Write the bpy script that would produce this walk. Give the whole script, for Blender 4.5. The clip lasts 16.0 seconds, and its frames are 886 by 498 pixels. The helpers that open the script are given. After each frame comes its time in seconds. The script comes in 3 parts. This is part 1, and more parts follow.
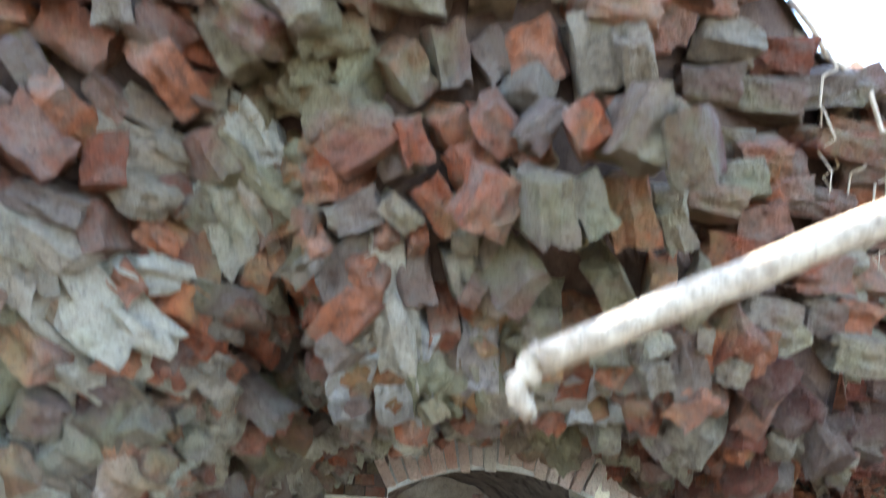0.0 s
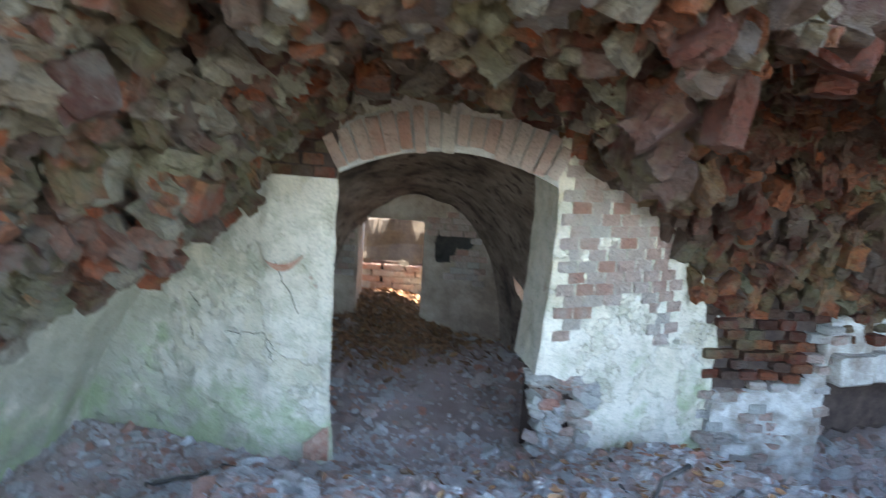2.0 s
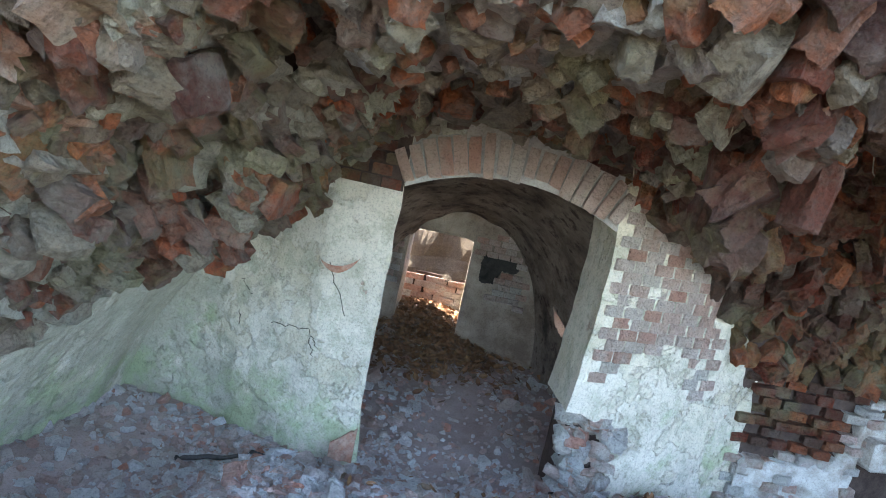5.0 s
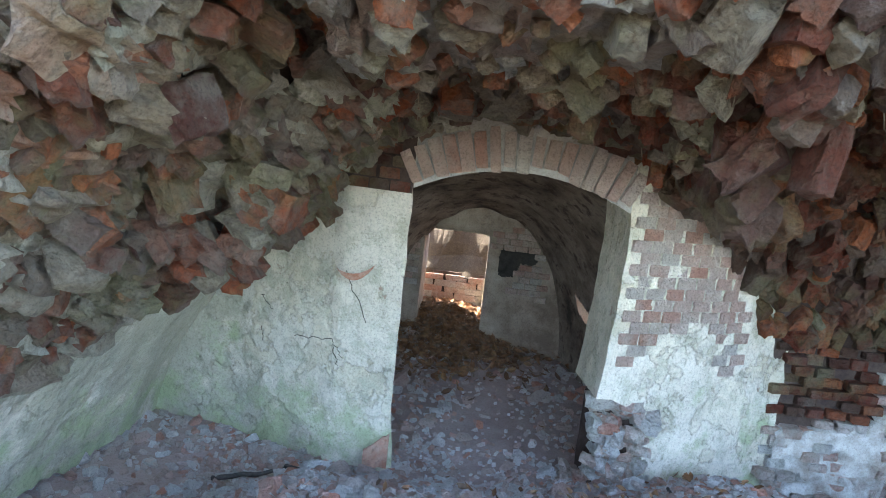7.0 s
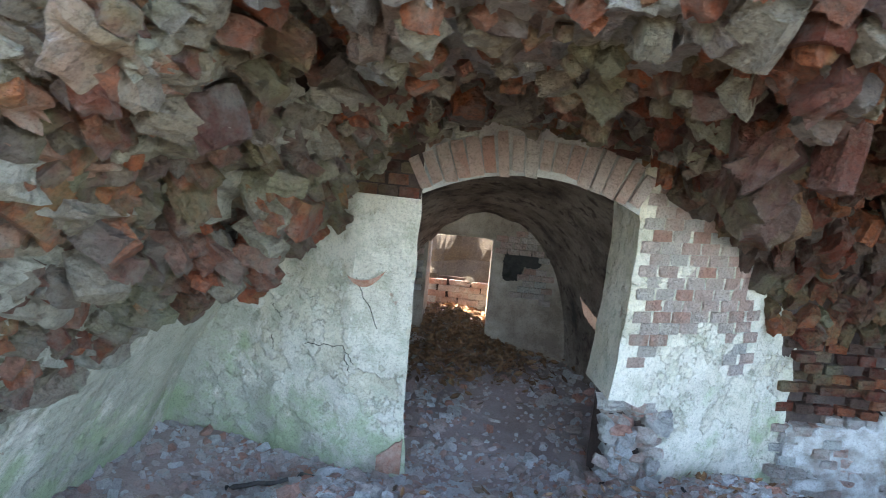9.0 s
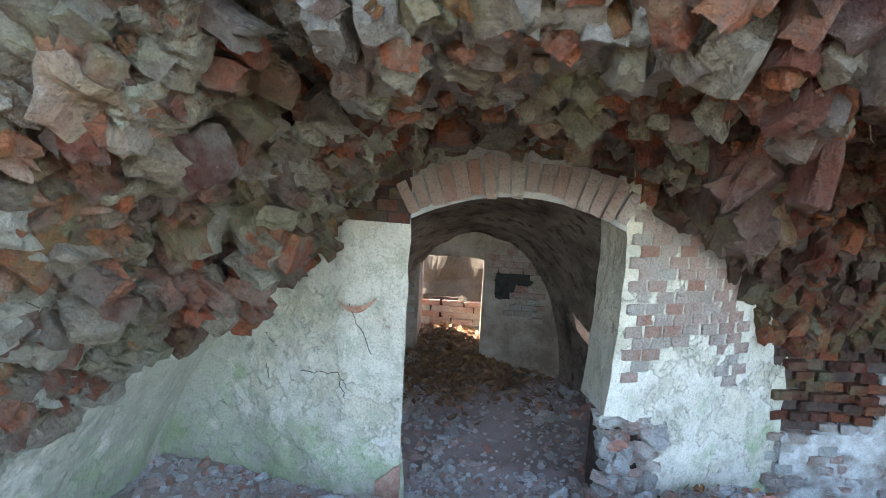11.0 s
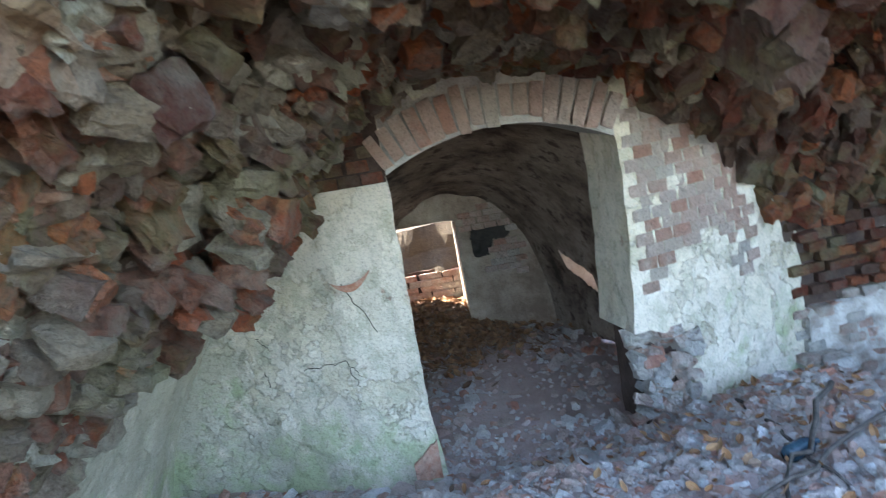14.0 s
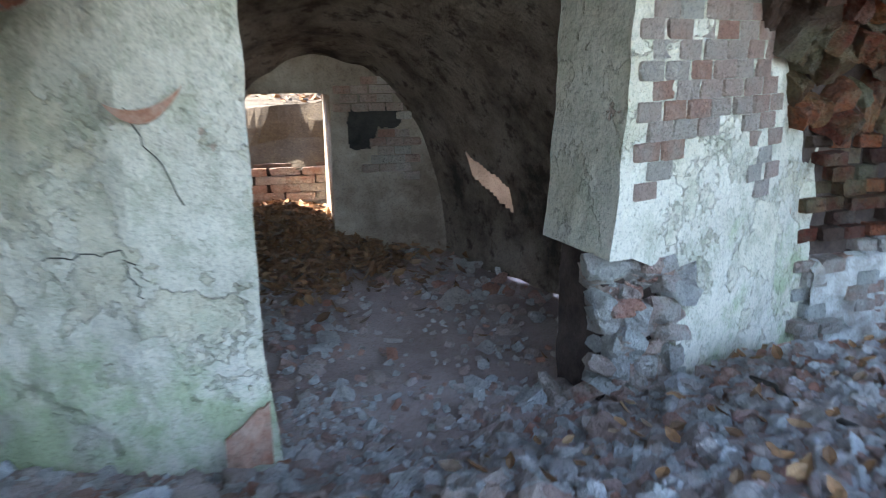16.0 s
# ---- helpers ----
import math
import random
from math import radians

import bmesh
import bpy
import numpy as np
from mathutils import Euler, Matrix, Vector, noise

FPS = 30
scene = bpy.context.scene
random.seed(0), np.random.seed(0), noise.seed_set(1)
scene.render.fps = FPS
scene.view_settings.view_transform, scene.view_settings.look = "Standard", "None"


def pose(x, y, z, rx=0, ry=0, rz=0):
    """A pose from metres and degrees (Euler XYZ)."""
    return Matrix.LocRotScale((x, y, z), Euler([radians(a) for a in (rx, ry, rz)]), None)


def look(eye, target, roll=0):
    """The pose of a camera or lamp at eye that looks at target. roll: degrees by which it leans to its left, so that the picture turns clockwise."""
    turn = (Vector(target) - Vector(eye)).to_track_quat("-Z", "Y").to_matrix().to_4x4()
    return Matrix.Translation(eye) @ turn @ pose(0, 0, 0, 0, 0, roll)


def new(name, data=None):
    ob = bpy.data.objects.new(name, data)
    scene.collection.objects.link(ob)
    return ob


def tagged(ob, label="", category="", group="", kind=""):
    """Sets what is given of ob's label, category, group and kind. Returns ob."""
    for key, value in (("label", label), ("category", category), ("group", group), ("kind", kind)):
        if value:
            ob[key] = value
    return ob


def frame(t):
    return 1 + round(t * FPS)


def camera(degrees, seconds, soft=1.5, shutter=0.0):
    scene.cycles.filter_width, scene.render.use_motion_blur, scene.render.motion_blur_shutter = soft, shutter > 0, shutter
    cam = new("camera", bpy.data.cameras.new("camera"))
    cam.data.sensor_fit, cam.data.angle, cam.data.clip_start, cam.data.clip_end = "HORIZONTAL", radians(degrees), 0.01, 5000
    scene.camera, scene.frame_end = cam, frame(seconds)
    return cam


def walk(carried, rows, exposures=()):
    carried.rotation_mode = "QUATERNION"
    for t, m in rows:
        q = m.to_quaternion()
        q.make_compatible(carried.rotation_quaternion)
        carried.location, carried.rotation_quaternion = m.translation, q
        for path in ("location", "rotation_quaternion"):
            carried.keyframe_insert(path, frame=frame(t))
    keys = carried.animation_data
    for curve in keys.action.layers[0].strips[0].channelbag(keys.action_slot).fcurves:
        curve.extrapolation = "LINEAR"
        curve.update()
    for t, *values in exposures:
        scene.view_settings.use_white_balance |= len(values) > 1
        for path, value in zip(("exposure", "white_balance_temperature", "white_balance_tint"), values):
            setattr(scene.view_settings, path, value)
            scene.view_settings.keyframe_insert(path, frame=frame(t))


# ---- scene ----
cam = camera(60.0, 16.0, 1.0, 0.4)
PATH = [
    (0, (0.2, -5.071, 2.887), (0.232, -3.084, 3.115), 2.6),
    (0.5, (0.231, -4.96, 2.464), (0.221, -2.964, 2.601), 2.9),
    (1, (0.003, -5.03, 2.346), (-0.117, -3.034, 2.389), 1.4),
    (1.5, (0.06, -4.929, 2.341), (-0.043, -2.933, 2.273), -1.5),
    (2, (0.567, -4.629, 2.259), (0.606, -2.659, 1.918), 3.8),
    (2.5, (0.687, -4.589, 2.296), (0.76, -2.629, 1.906), 7.4),
    (3, (0.851, -4.612, 2.292), (0.994, -2.651, 1.924), 6.2),
    (3.5, (1.008, -4.688, 2.34), (1.224, -2.729, 1.999), 5.1),
    (4, (1.027, -4.729, 2.303), (1.26, -2.771, 1.967), 4.7),
    (4.5, (0.755, -4.647, 2.35), (0.863, -2.678, 2.014), 7.8),
    (5, (0.447, -4.705, 2.327), (0.39, -2.733, 2.001), 11.9),
    (7.5, (0.489, -4.684, 2.332), (0.383, -2.716, 1.993), 5.2),
    (8, (0.499, -4.686, 2.337), (0.4, -2.716, 2.006), 4.6),
    (8.5, (0.493, -4.689, 2.364), (0.398, -2.719, 2.036), 4.3),
    (9, (0.38, -4.708, 2.321), (0.287, -2.736, 1.998), 5.3),
    (9.2, (0.341, -4.718, 2.312), (0.242, -2.746, 1.991), 5.6),
    (11.5, (0.414, -4.743, 2.373), (0.338, -2.763, 2.101), 1.9),
    (12, (0.423, -4.731, 2.371), (0.35, -2.751, 2.096), -0.6),
    (12.5, (0.37, -4.633, 2.351), (0.323, -2.653, 2.069), -6.6),
    (13, (0.216, -4.525, 2.206), (0.193, -2.544, 1.933), -9.3),
    (13.5, (0.091, -4.478, 2.131), (0.095, -2.499, 1.841), -8.9),
    (14, (0.072, -4.392, 2.08), (0.15, -2.417, 1.777), -10.0),
    (14.5, (0.024, -4.302, 1.84), (0.202, -2.347, 1.458), -15.3),
    (15, (-0.067, -3.783, 1.767), (0.184, -1.849, 1.326), -10.6),
    (15.5, (-0.078, -3.276, 1.654), (0.257, -1.372, 1.14), -6.9),
    (16, (0.046, -2.578, 1.436), (0.485, -0.687, 0.957), -0.7),
]
EXPOSURES = [(0.0, 4.0), (1.5, 3.9), (13.0, 3.9), (16.0, 3.7)]
walk(cam, [(t, look(eye, target, roll)) for t, eye, target, roll in PATH], EXPOSURES)

# ---- light ----
SUN_EL, SUN_AZ = 50.0, -60.0
world = bpy.data.worlds.new("world")
scene.world = world
world.use_nodes = True
wn = world.node_tree
sky = wn.nodes.new("ShaderNodeTexSky")
sky.sky_type, sky.sun_disc = "NISHITA", False
sky.sun_elevation, sky.sun_rotation = radians(SUN_EL), radians(SUN_AZ)
wn.links.new(sky.outputs[0], wn.nodes["Background"].inputs[0])
wn.nodes["Background"].inputs[1].default_value = 0.15
sun_data = bpy.data.lights.new("sun", "SUN")
sun_data.energy, sun_data.angle, sun_data.color = 4.0, radians(0.5), (1.0, 0.94, 0.85)
sun = new("sun", sun_data)
sd = Vector((math.sin(radians(SUN_AZ)) * math.cos(radians(SUN_EL)), math.cos(radians(SUN_AZ)) * math.cos(radians(SUN_EL)), math.sin(radians(SUN_EL))))
sun.matrix_world = look(sd * 30, (0, 0, 0))


# ---- materials ----
class Nodes:
    """A small writer of node materials."""
    def __init__(self, name, rough=0.9):
        self.mat = bpy.data.materials.new(name)
        self.mat.use_nodes = True
        self.t = self.mat.node_tree
        self.b = self.t.nodes["Principled BSDF"]
        self.b.inputs["Roughness"].default_value = rough
        self.b.inputs["Specular IOR Level"].default_value = 0.25
        self.geo = self.t.nodes.new("ShaderNodeNewGeometry")

    def noise(self, scale, detail=4, rough=0.6, offset=0.0):
        n = self.t.nodes.new("ShaderNodeTexNoise")
        n.inputs["Scale"].default_value, n.inputs["Detail"].default_value, n.inputs["Roughness"].default_value = scale, detail, rough
        if offset:
            add = self.t.nodes.new("ShaderNodeVectorMath")
            add.inputs[1].default_value = (offset, offset * 1.7, -offset)
            self.t.links.new(self.geo.outputs["Position"], add.inputs[0])
            self.t.links.new(add.outputs[0], n.inputs["Vector"])
        else:
            self.t.links.new(self.geo.outputs["Position"], n.inputs["Vector"])
        return n.outputs[0]

    def ramp(self, value, stops):
        r = self.t.nodes.new("ShaderNodeValToRGB")
        e = r.color_ramp.elements
        while len(e) < len(stops):
            e.new(0.5)
        for k, (p, c) in zip(e, stops):
            k.position = p
            k.color = (*c, 1) if not isinstance(c, float) else (c, c, c, 1)
        self.t.links.new(value, r.inputs[0])
        return r.outputs[0]

    def mix(self, fac, a, b, mode="MIX"):
        m = self.t.nodes.new("ShaderNodeMix")
        m.data_type, m.blend_type = "RGBA", mode
        for socket, v in ((m.inputs[0], fac), (m.inputs[6], a), (m.inputs[7], b)):
            if isinstance(v, (int, float)):
                socket.default_value = v
            elif isinstance(v, tuple):
                socket.default_value = (*v, 1)
            else:
                self.t.links.new(v, socket)
        return m.outputs[2]

    def math(self, op, a, b=0.0):
        m = self.t.nodes.new("ShaderNodeMath")
        m.operation = op
        for socket, v in ((m.inputs[0], a), (m.inputs[1], b)):
            if isinstance(v, (int, float)):
                socket.default_value = v
            else:
                self.t.links.new(v, socket)
        return m.outputs[0]

    def axis(self, which):
        x = self.t.nodes.new("ShaderNodeSeparateXYZ")
        self.t.links.new(self.geo.outputs["Position"], x.inputs[0])
        return x.outputs[which]

    def island(self):
        return self.geo.outputs["Random Per Island"]

    def each(self):
        return self.t.nodes.new("ShaderNodeObjectInfo").outputs["Random"]

    def done(self, colour, height=None, strength=0.5, distance=0.02):
        grain = self.ramp(self.noise(75, 7, 0.78, 27), [(0.36, 0.55), (0.5, 1.0), (0.66, 1.0)])
        colour = self.mix(0.8, colour, grain, "MULTIPLY")
        self.t.links.new(colour, self.b.inputs["Base Color"])
        if height is not None:
            bump = self.t.nodes.new("ShaderNodeBump")
            bump.inputs["Strength"].default_value, bump.inputs["Distance"].default_value = strength, distance
            self.t.links.new(height, bump.inputs["Height"])
            self.t.links.new(bump.outputs[0], self.b.inputs["Normal"])
        return self.mat


def rubble_material(name, picked, stops, dust=0.5, green=0.25, seed=0.0, lime_light=True, dirt=0.6):
    n = Nodes(name)
    rnd = n.each() if picked == "object" else n.island()
    base = n.ramp(rnd, stops)
    base = n.mix(n.ramp(n.noise(22, 7, 0.75, seed), [(0.46, 0.0), (0.62, dirt)]), base, (0.10, 0.058, 0.04))
    lime = n.ramp(n.noise(5.5, 5, 0.65, seed + 3), [(0.5 - 0.12 * dust, 0.0), (0.66, dust)])
    base = n.mix(lime, base, ((0.62, 0.58, 0.50) if dirt < 0.3 else (0.44, 0.41, 0.33)) if lime_light else (0.24, 0.22, 0.18))
    moss = n.ramp(n.noise(2.6, 4, 0.6, seed + 8), [(0.5, 0.0), (0.64, green)])
    base = n.mix(moss, base, (0.24, 0.25, 0.11))
    h = n.math("ADD", n.noise(34, 8, 0.75, seed), n.math("MULTIPLY", n.noise(12, 5, 0.65, seed), 2.2))
    return n.done(base, h, 1.0, 0.05)


RED = [(0.0, (0.10, 0.036, 0.024)), (0.14, (0.34, 0.085, 0.030)), (0.28, (0.15, 0.083, 0.06)), (0.42, (0.29, 0.23, 0.15)), (0.56, (0.17, 0.122, 0.10)), (0.70, (0.42, 0.12, 0.040)), (0.84, (0.14, 0.085, 0.065)), (1.0, (0.38, 0.33, 0.23))]
# dark red brick; also the shaded copy of RED for the vault's right side
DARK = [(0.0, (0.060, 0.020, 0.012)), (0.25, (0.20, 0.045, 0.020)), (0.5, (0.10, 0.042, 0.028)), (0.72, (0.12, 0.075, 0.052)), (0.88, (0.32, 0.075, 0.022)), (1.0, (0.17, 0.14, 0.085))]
PALE = [(0.0, (0.50, 0.22, 0.15)), (0.3, (0.56, 0.40, 0.33)), (0.6, (0.56, 0.54, 0.50)), (0.8, (0.46, 0.24, 0.17)), (1.0, (0.62, 0.62, 0.58))]
FLOORS = [(0.0, (0.44, 0.27, 0.21)), (0.2, (0.60, 0.46, 0.39)), (0.42, (0.74, 0.70, 0.66)), (0.62, (0.54, 0.46, 0.42)), (0.78, (0.58, 0.27, 0.18)), (0.9, (0.80, 0.78, 0.75)), (1.0, (0.58, 0.52, 0.48))]
M_VAULT = rubble_material("vault_rubble", "island", RED, 0.6, 0.4, 0.0, False)
M_VAULT_ONE = rubble_material("vault_brick", "object", RED, 0.6, 0.4, 0.0, False)
M_DARK = rubble_material("dark_and_shaded_rubble", "island", DARK, 0.3, 0.3, 5, False)
M_DARK_ONE = rubble_material("dark_and_shaded_brick", "object", DARK, 0.3, 0.3, 5, False)
MASS = [(0.0, (0.40, 0.35, 0.26)), (0.2, (0.27, 0.19, 0.14)), (0.4, (0.48, 0.43, 0.32)), (0.55, (0.38, 0.13, 0.06)), (0.7, (0.34, 0.30, 0.23)), (1.0, (0.52, 0.47, 0.37))]
GREY = [(0.0, (0.38, 0.36, 0.33)), (0.3, (0.30, 0.25, 0.22)), (0.55, (0.46, 0.45, 0.42)), (0.75, (0.34, 0.22, 0.17)), (1.0, (0.42, 0.42, 0.36))]
WASH = [(0.0, (0.58, 0.36, 0.28)), (0.25, (0.64, 0.48, 0.40)), (0.5, (0.62, 0.55, 0.47)), (0.7, (0.54, 0.29, 0.21)), (1.0, (0.64, 0.51, 0.43))]
M_MASS = rubble_material("mortar_mass", "island", MASS, 0.6, 0.3, 3, True, 0.4)
M_MASS_ONE = rubble_material("mortar_lump", "object", MASS, 0.6, 0.3, 3, True, 0.4)
M_GREY_ONE = rubble_material("grey_vault_brick_single", "object", GREY, 0.5, 0.25, 15, True, 0.3)
M_WASH = rubble_material("washed_brick", "object", WASH, 0.45, 0.1, 19, True, 0.1)
M_PALE_ONE = rubble_material("limewashed_brick", "object", PALE, 0.8, 0.12, 9, True, 0.25)
M_FLOORS = rubble_material("floor_rubble", "island", FLOORS, 0.4, 0.0, 12, True, 0.12)
M_FLOORS_ONE = rubble_material("floor_fragment", "object", FLOORS, 0.4, 0.0, 12, True, 0.12)


def plaster_material():
    n = Nodes("old_limewash", 0.85)
    base = n.ramp(n.noise(1.3, 6, 0.66, 2), [(0.34, (0.43, 0.375, 0.27)), (0.44, (0.59, 0.515, 0.38)), (0.56, (0.67, 0.595, 0.465)), (0.70, (0.55, 0.475, 0.355))])
    coat = n.ramp(n.noise(2.6, 9, 0.68, 44), [(0.475, 0.0), (0.49, 1.0)])
    base = n.mix(n.math("MULTIPLY", coat, 0.45), base, (0.70, 0.635, 0.54))
    grime = n.ramp(n.noise(7, 8, 0.75, 6), [(0.40, 0.7), (0.52, 0.0)])
    base = n.mix(grime, base, (0.42, 0.40, 0.29))
    side = n.math("ADD", n.math("MULTIPLY", n.axis(0), -0.22), n.math("MULTIPLY", n.noise(1.9, 8, 0.66, 17), 0.9))
    base = n.mix(n.ramp(side, [(0.64, 0.0), (0.70, 0.6), (0.86, 0.6), (0.92, 0.0)]), base, (0.32, 0.30, 0.22))
    low = n.math("SUBTRACT", 0.95, n.math("MULTIPLY", n.axis(2), 1.0))
    alg = n.ramp(n.math("ADD", n.math("MULTIPLY", low, 0.26), n.math("MULTIPLY", n.noise(3.1, 7, 0.66, 11), 0.95)), [(0.63, 0.0), (0.76, 0.75)])
    base = n.mix(alg, base, (0.36, 0.41, 0.22))
    spall = n.ramp(n.noise(3.0, 7, 0.62, 23), [(0.66, 0.0), (0.67, 0.75)])
    base = n.mix(spall, base, (0.44, 0.29, 0.22))
    pits = n.ramp(n.noise(34, 5, 0.7, 4), [(0.30, 0.6), (0.37, 0.0)])
    base = n.mix(pits, base, (0.28, 0.26, 0.20))
    h = n.math("ADD", n.math("MULTIPLY", n.noise(4, 7, 0.62, 4), 1.4), n.math("MULTIPLY", n.noise(45, 5, 0.7), 0.10))
    h = n.math("ADD", h, n.math("MULTIPLY", coat, 0.22))
    h = n.math("SUBTRACT", h, n.math("MULTIPLY", spall, 0.3))
    return n.done(base, h, 0.9, 0.045)


def earth_material(name, a, b, c, speckle=(0.46, 0.41, 0.37), cut_bounce=False):
    n = Nodes(name, 0.95)
    base = n.ramp(n.noise(3.0, 6, 0.7), [(0.3, a), (0.5, b), (0.7, c)])
    speck = n.ramp(n.noise(60, 4, 0.7, 3), [(0.55, 0.0), (0.68, 0.7)])
    base = n.mix(speck, base, speckle)
    # unseen front floor darkened to cut sunlight bouncing up onto the vault
    if cut_bounce:
        out = n.math("SUBTRACT", n.math("MULTIPLY", n.noise(2.0, 4, 0.6, 7), 0.6), n.math("ADD", n.axis(1), 2.7))
        base = n.mix(n.ramp(out, [(0.3, 0.0), (0.6, 1.0)]), base, (0.085, 0.065, 0.042))
    h = n.math("ADD", n.noise(24, 6, 0.7), n.math("MULTIPLY", n.noise(90, 4, 0.7), 0.5))
    return n.done(base, h, 0.8, 0.015)


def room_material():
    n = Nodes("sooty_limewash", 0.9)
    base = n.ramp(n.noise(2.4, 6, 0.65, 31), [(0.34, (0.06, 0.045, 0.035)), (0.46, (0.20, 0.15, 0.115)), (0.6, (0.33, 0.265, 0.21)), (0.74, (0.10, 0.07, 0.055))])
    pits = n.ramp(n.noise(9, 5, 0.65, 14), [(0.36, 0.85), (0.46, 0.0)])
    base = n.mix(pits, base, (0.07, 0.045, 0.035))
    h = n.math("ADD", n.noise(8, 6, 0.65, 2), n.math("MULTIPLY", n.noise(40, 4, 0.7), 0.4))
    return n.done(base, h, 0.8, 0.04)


def plain_material(name, a, b, scale=20, rough=0.85, strength=0.4):
    n = Nodes(name, rough)
    return n.done(n.ramp(n.noise(scale, 5, 0.65), [(0.35, a), (0.65, b)]), n.noise(scale * 3, 5, 0.7), strength, 0.01)


M_PLASTER = plaster_material()
M_EARTH = earth_material("trodden_earth", (0.36, 0.25, 0.21), (0.46, 0.345, 0.30), (0.52, 0.41, 0.365), cut_bounce=True)
M_OUT = earth_material("bank_earth", (0.045, 0.035, 0.025), (0.07, 0.055, 0.04), (0.10, 0.08, 0.055), (0.12, 0.09, 0.06))
M_ROOM = room_material()
M_FARWALL = plain_material("stained_plaster", (0.22, 0.155, 0.11), (0.48, 0.385, 0.295), 3, 0.9, 0.7)
M_SPALL = plain_material("bare_brick", (0.36, 0.16, 0.10), (0.46, 0.30, 0.22), 18)
M_MORTAR = plain_material("grey_mortar", (0.34, 0.32, 0.29), (0.46, 0.43, 0.38), 14)
# rubble core, coloured extra dark to paint shade into gaps and recesses
M_CORE_SHADE = plain_material("core_and_gap_shade", (0.05, 0.032, 0.025), (0.11, 0.075, 0.06), 9, 0.95, 0.8)
# near black: real soot on the far wall, painted shade inside the niche
M_SOOT_SHADE = plain_material("soot_and_cavity_shade", (0.022, 0.019, 0.016), (0.06, 0.052, 0.043), 12)
M_BARK = plain_material("peeled_bark", (0.17, 0.13, 0.09), (0.34, 0.29, 0.22), 30, 0.7)
M_TWIG = plain_material("dark_twig", (0.05, 0.045, 0.04), (0.12, 0.10, 0.085), 30)
M_ROOT = plain_material("dry_root", (0.26, 0.20, 0.14), (0.42, 0.34, 0.25), 40)
M_LIME = plain_material("lime_coat", (0.26, 0.21, 0.17), (0.56, 0.53, 0.47), 7, 0.9, 0.9)
M_STONE = plain_material("pale_limestone", (0.56, 0.51, 0.40), (0.70, 0.66, 0.55), 12)
leafn = Nodes("dry_leaf", 0.7)
M_LEAF = leafn.done(leafn.mix(leafn.ramp(leafn.noise(40), [(0.4, 0.0), (0.7, 0.5)]), leafn.ramp(leafn.island(), [(0.0, (0.13, 0.065, 0.03)), (0.4, (0.25, 0.12, 0.05)), (0.75, (0.34, 0.19, 0.09)), (1.0, (0.20, 0.14, 0.10))]), (0.10, 0.06, 0.04)))
M_GLASS = plain_material("blue_black_plastic", (0.015, 0.03, 0.045), (0.03, 0.06, 0.08), 10, 0.2, 0.05)


# ---- builders ----
def mesh_of(name, verts, faces, mat, smooth=False):
    me = bpy.data.meshes.new(name)
    me.from_pydata([tuple(map(float, v)) for v in verts], [], faces)
    me.update()
    if smooth:
        me.polygons.foreach_set("use_smooth", [True] * len(me.polygons))
    me.materials.append(mat)
    return me


def part(name, me, parent=None, label="", m=None):
    ob = new(name, me)
    if m is not None:
        ob.matrix_world = m
    if parent is not None:
        ob.parent = parent
    return tagged(ob, label)


def nz(x, y, z=0.0, s=1.0):
    return noise.noise(Vector((x * s, y * s, z * s)))


def sheet(fn, nu, nv, keep=None):
    """Vertices and faces of a grid fn(u, v), u and v from 0 to 1."""
    verts = [fn(i / nu, j / nv) for j in range(nv + 1) for i in range(nu + 1)]
    faces = []
    for j in range(nv):
        for i in range(nu):
            a = j * (nu + 1) + i
            f = (a, a + 1, a + nu + 2, a + nu + 1)
            if keep is None or keep(sum((Vector(verts[k]) for k in f), Vector()) / 4):
                faces.append(f)
    return verts, faces


def panel(fn, nu, nv, back):
    """A thick closed panel: front fn(u, v), its rear moved by back."""
    front, faces = sheet(fn, nu, nv)
    n = len(front)
    rear = [Vector(v) + Vector(back) for v in front]
    out = list(faces) + [tuple(k + n for k in reversed(f)) for f in faces]
    w = nu + 1
    rim = [i for i in range(w)] + [j * w + nu for j in range(1, nv + 1)] + [nv * w + i for i in range(nu - 1, -1, -1)] + [j * w for j in range(nv - 1, 0, -1)]
    for a, b in zip(rim, rim[1:] + rim[:1]):
        out.append((b, a, a + n, b + n))
    return front + rear, out


def chunk_shapes(count, jitter, seed):
    """Broken brick-like lumps of unit size with chipped corners."""
    rnd = random.Random(seed)
    shapes = []
    for k in range(count):
        bm = bmesh.new()
        bmesh.ops.create_cube(bm, size=1.0)
        if jitter > 0.05:
            bmesh.ops.subdivide_edges(bm, edges=list(bm.edges), cuts=1, use_grid_fill=True)
            for v in bm.verts:
                if sum(abs(c) > 0.4 for c in v.co) == 3:
                    v.co *= rnd.uniform(0.62, 1.0)
        else:
            bmesh.ops.bevel(bm, geom=rnd.sample(list(bm.edges), 5), offset=rnd.uniform(0.05, 0.12), segments=1, affect="EDGES")
        for v in bm.verts:
            v.co += Vector((rnd.uniform(-1, 1), rnd.uniform(-1, 1), rnd.uniform(-1, 1))) * jitter
        bm.verts.index_update()
        shapes.append(([v.co.copy() for v in bm.verts], [tuple(v.index for v in f.verts) for f in bm.faces]))
        bm.free()
    return shapes


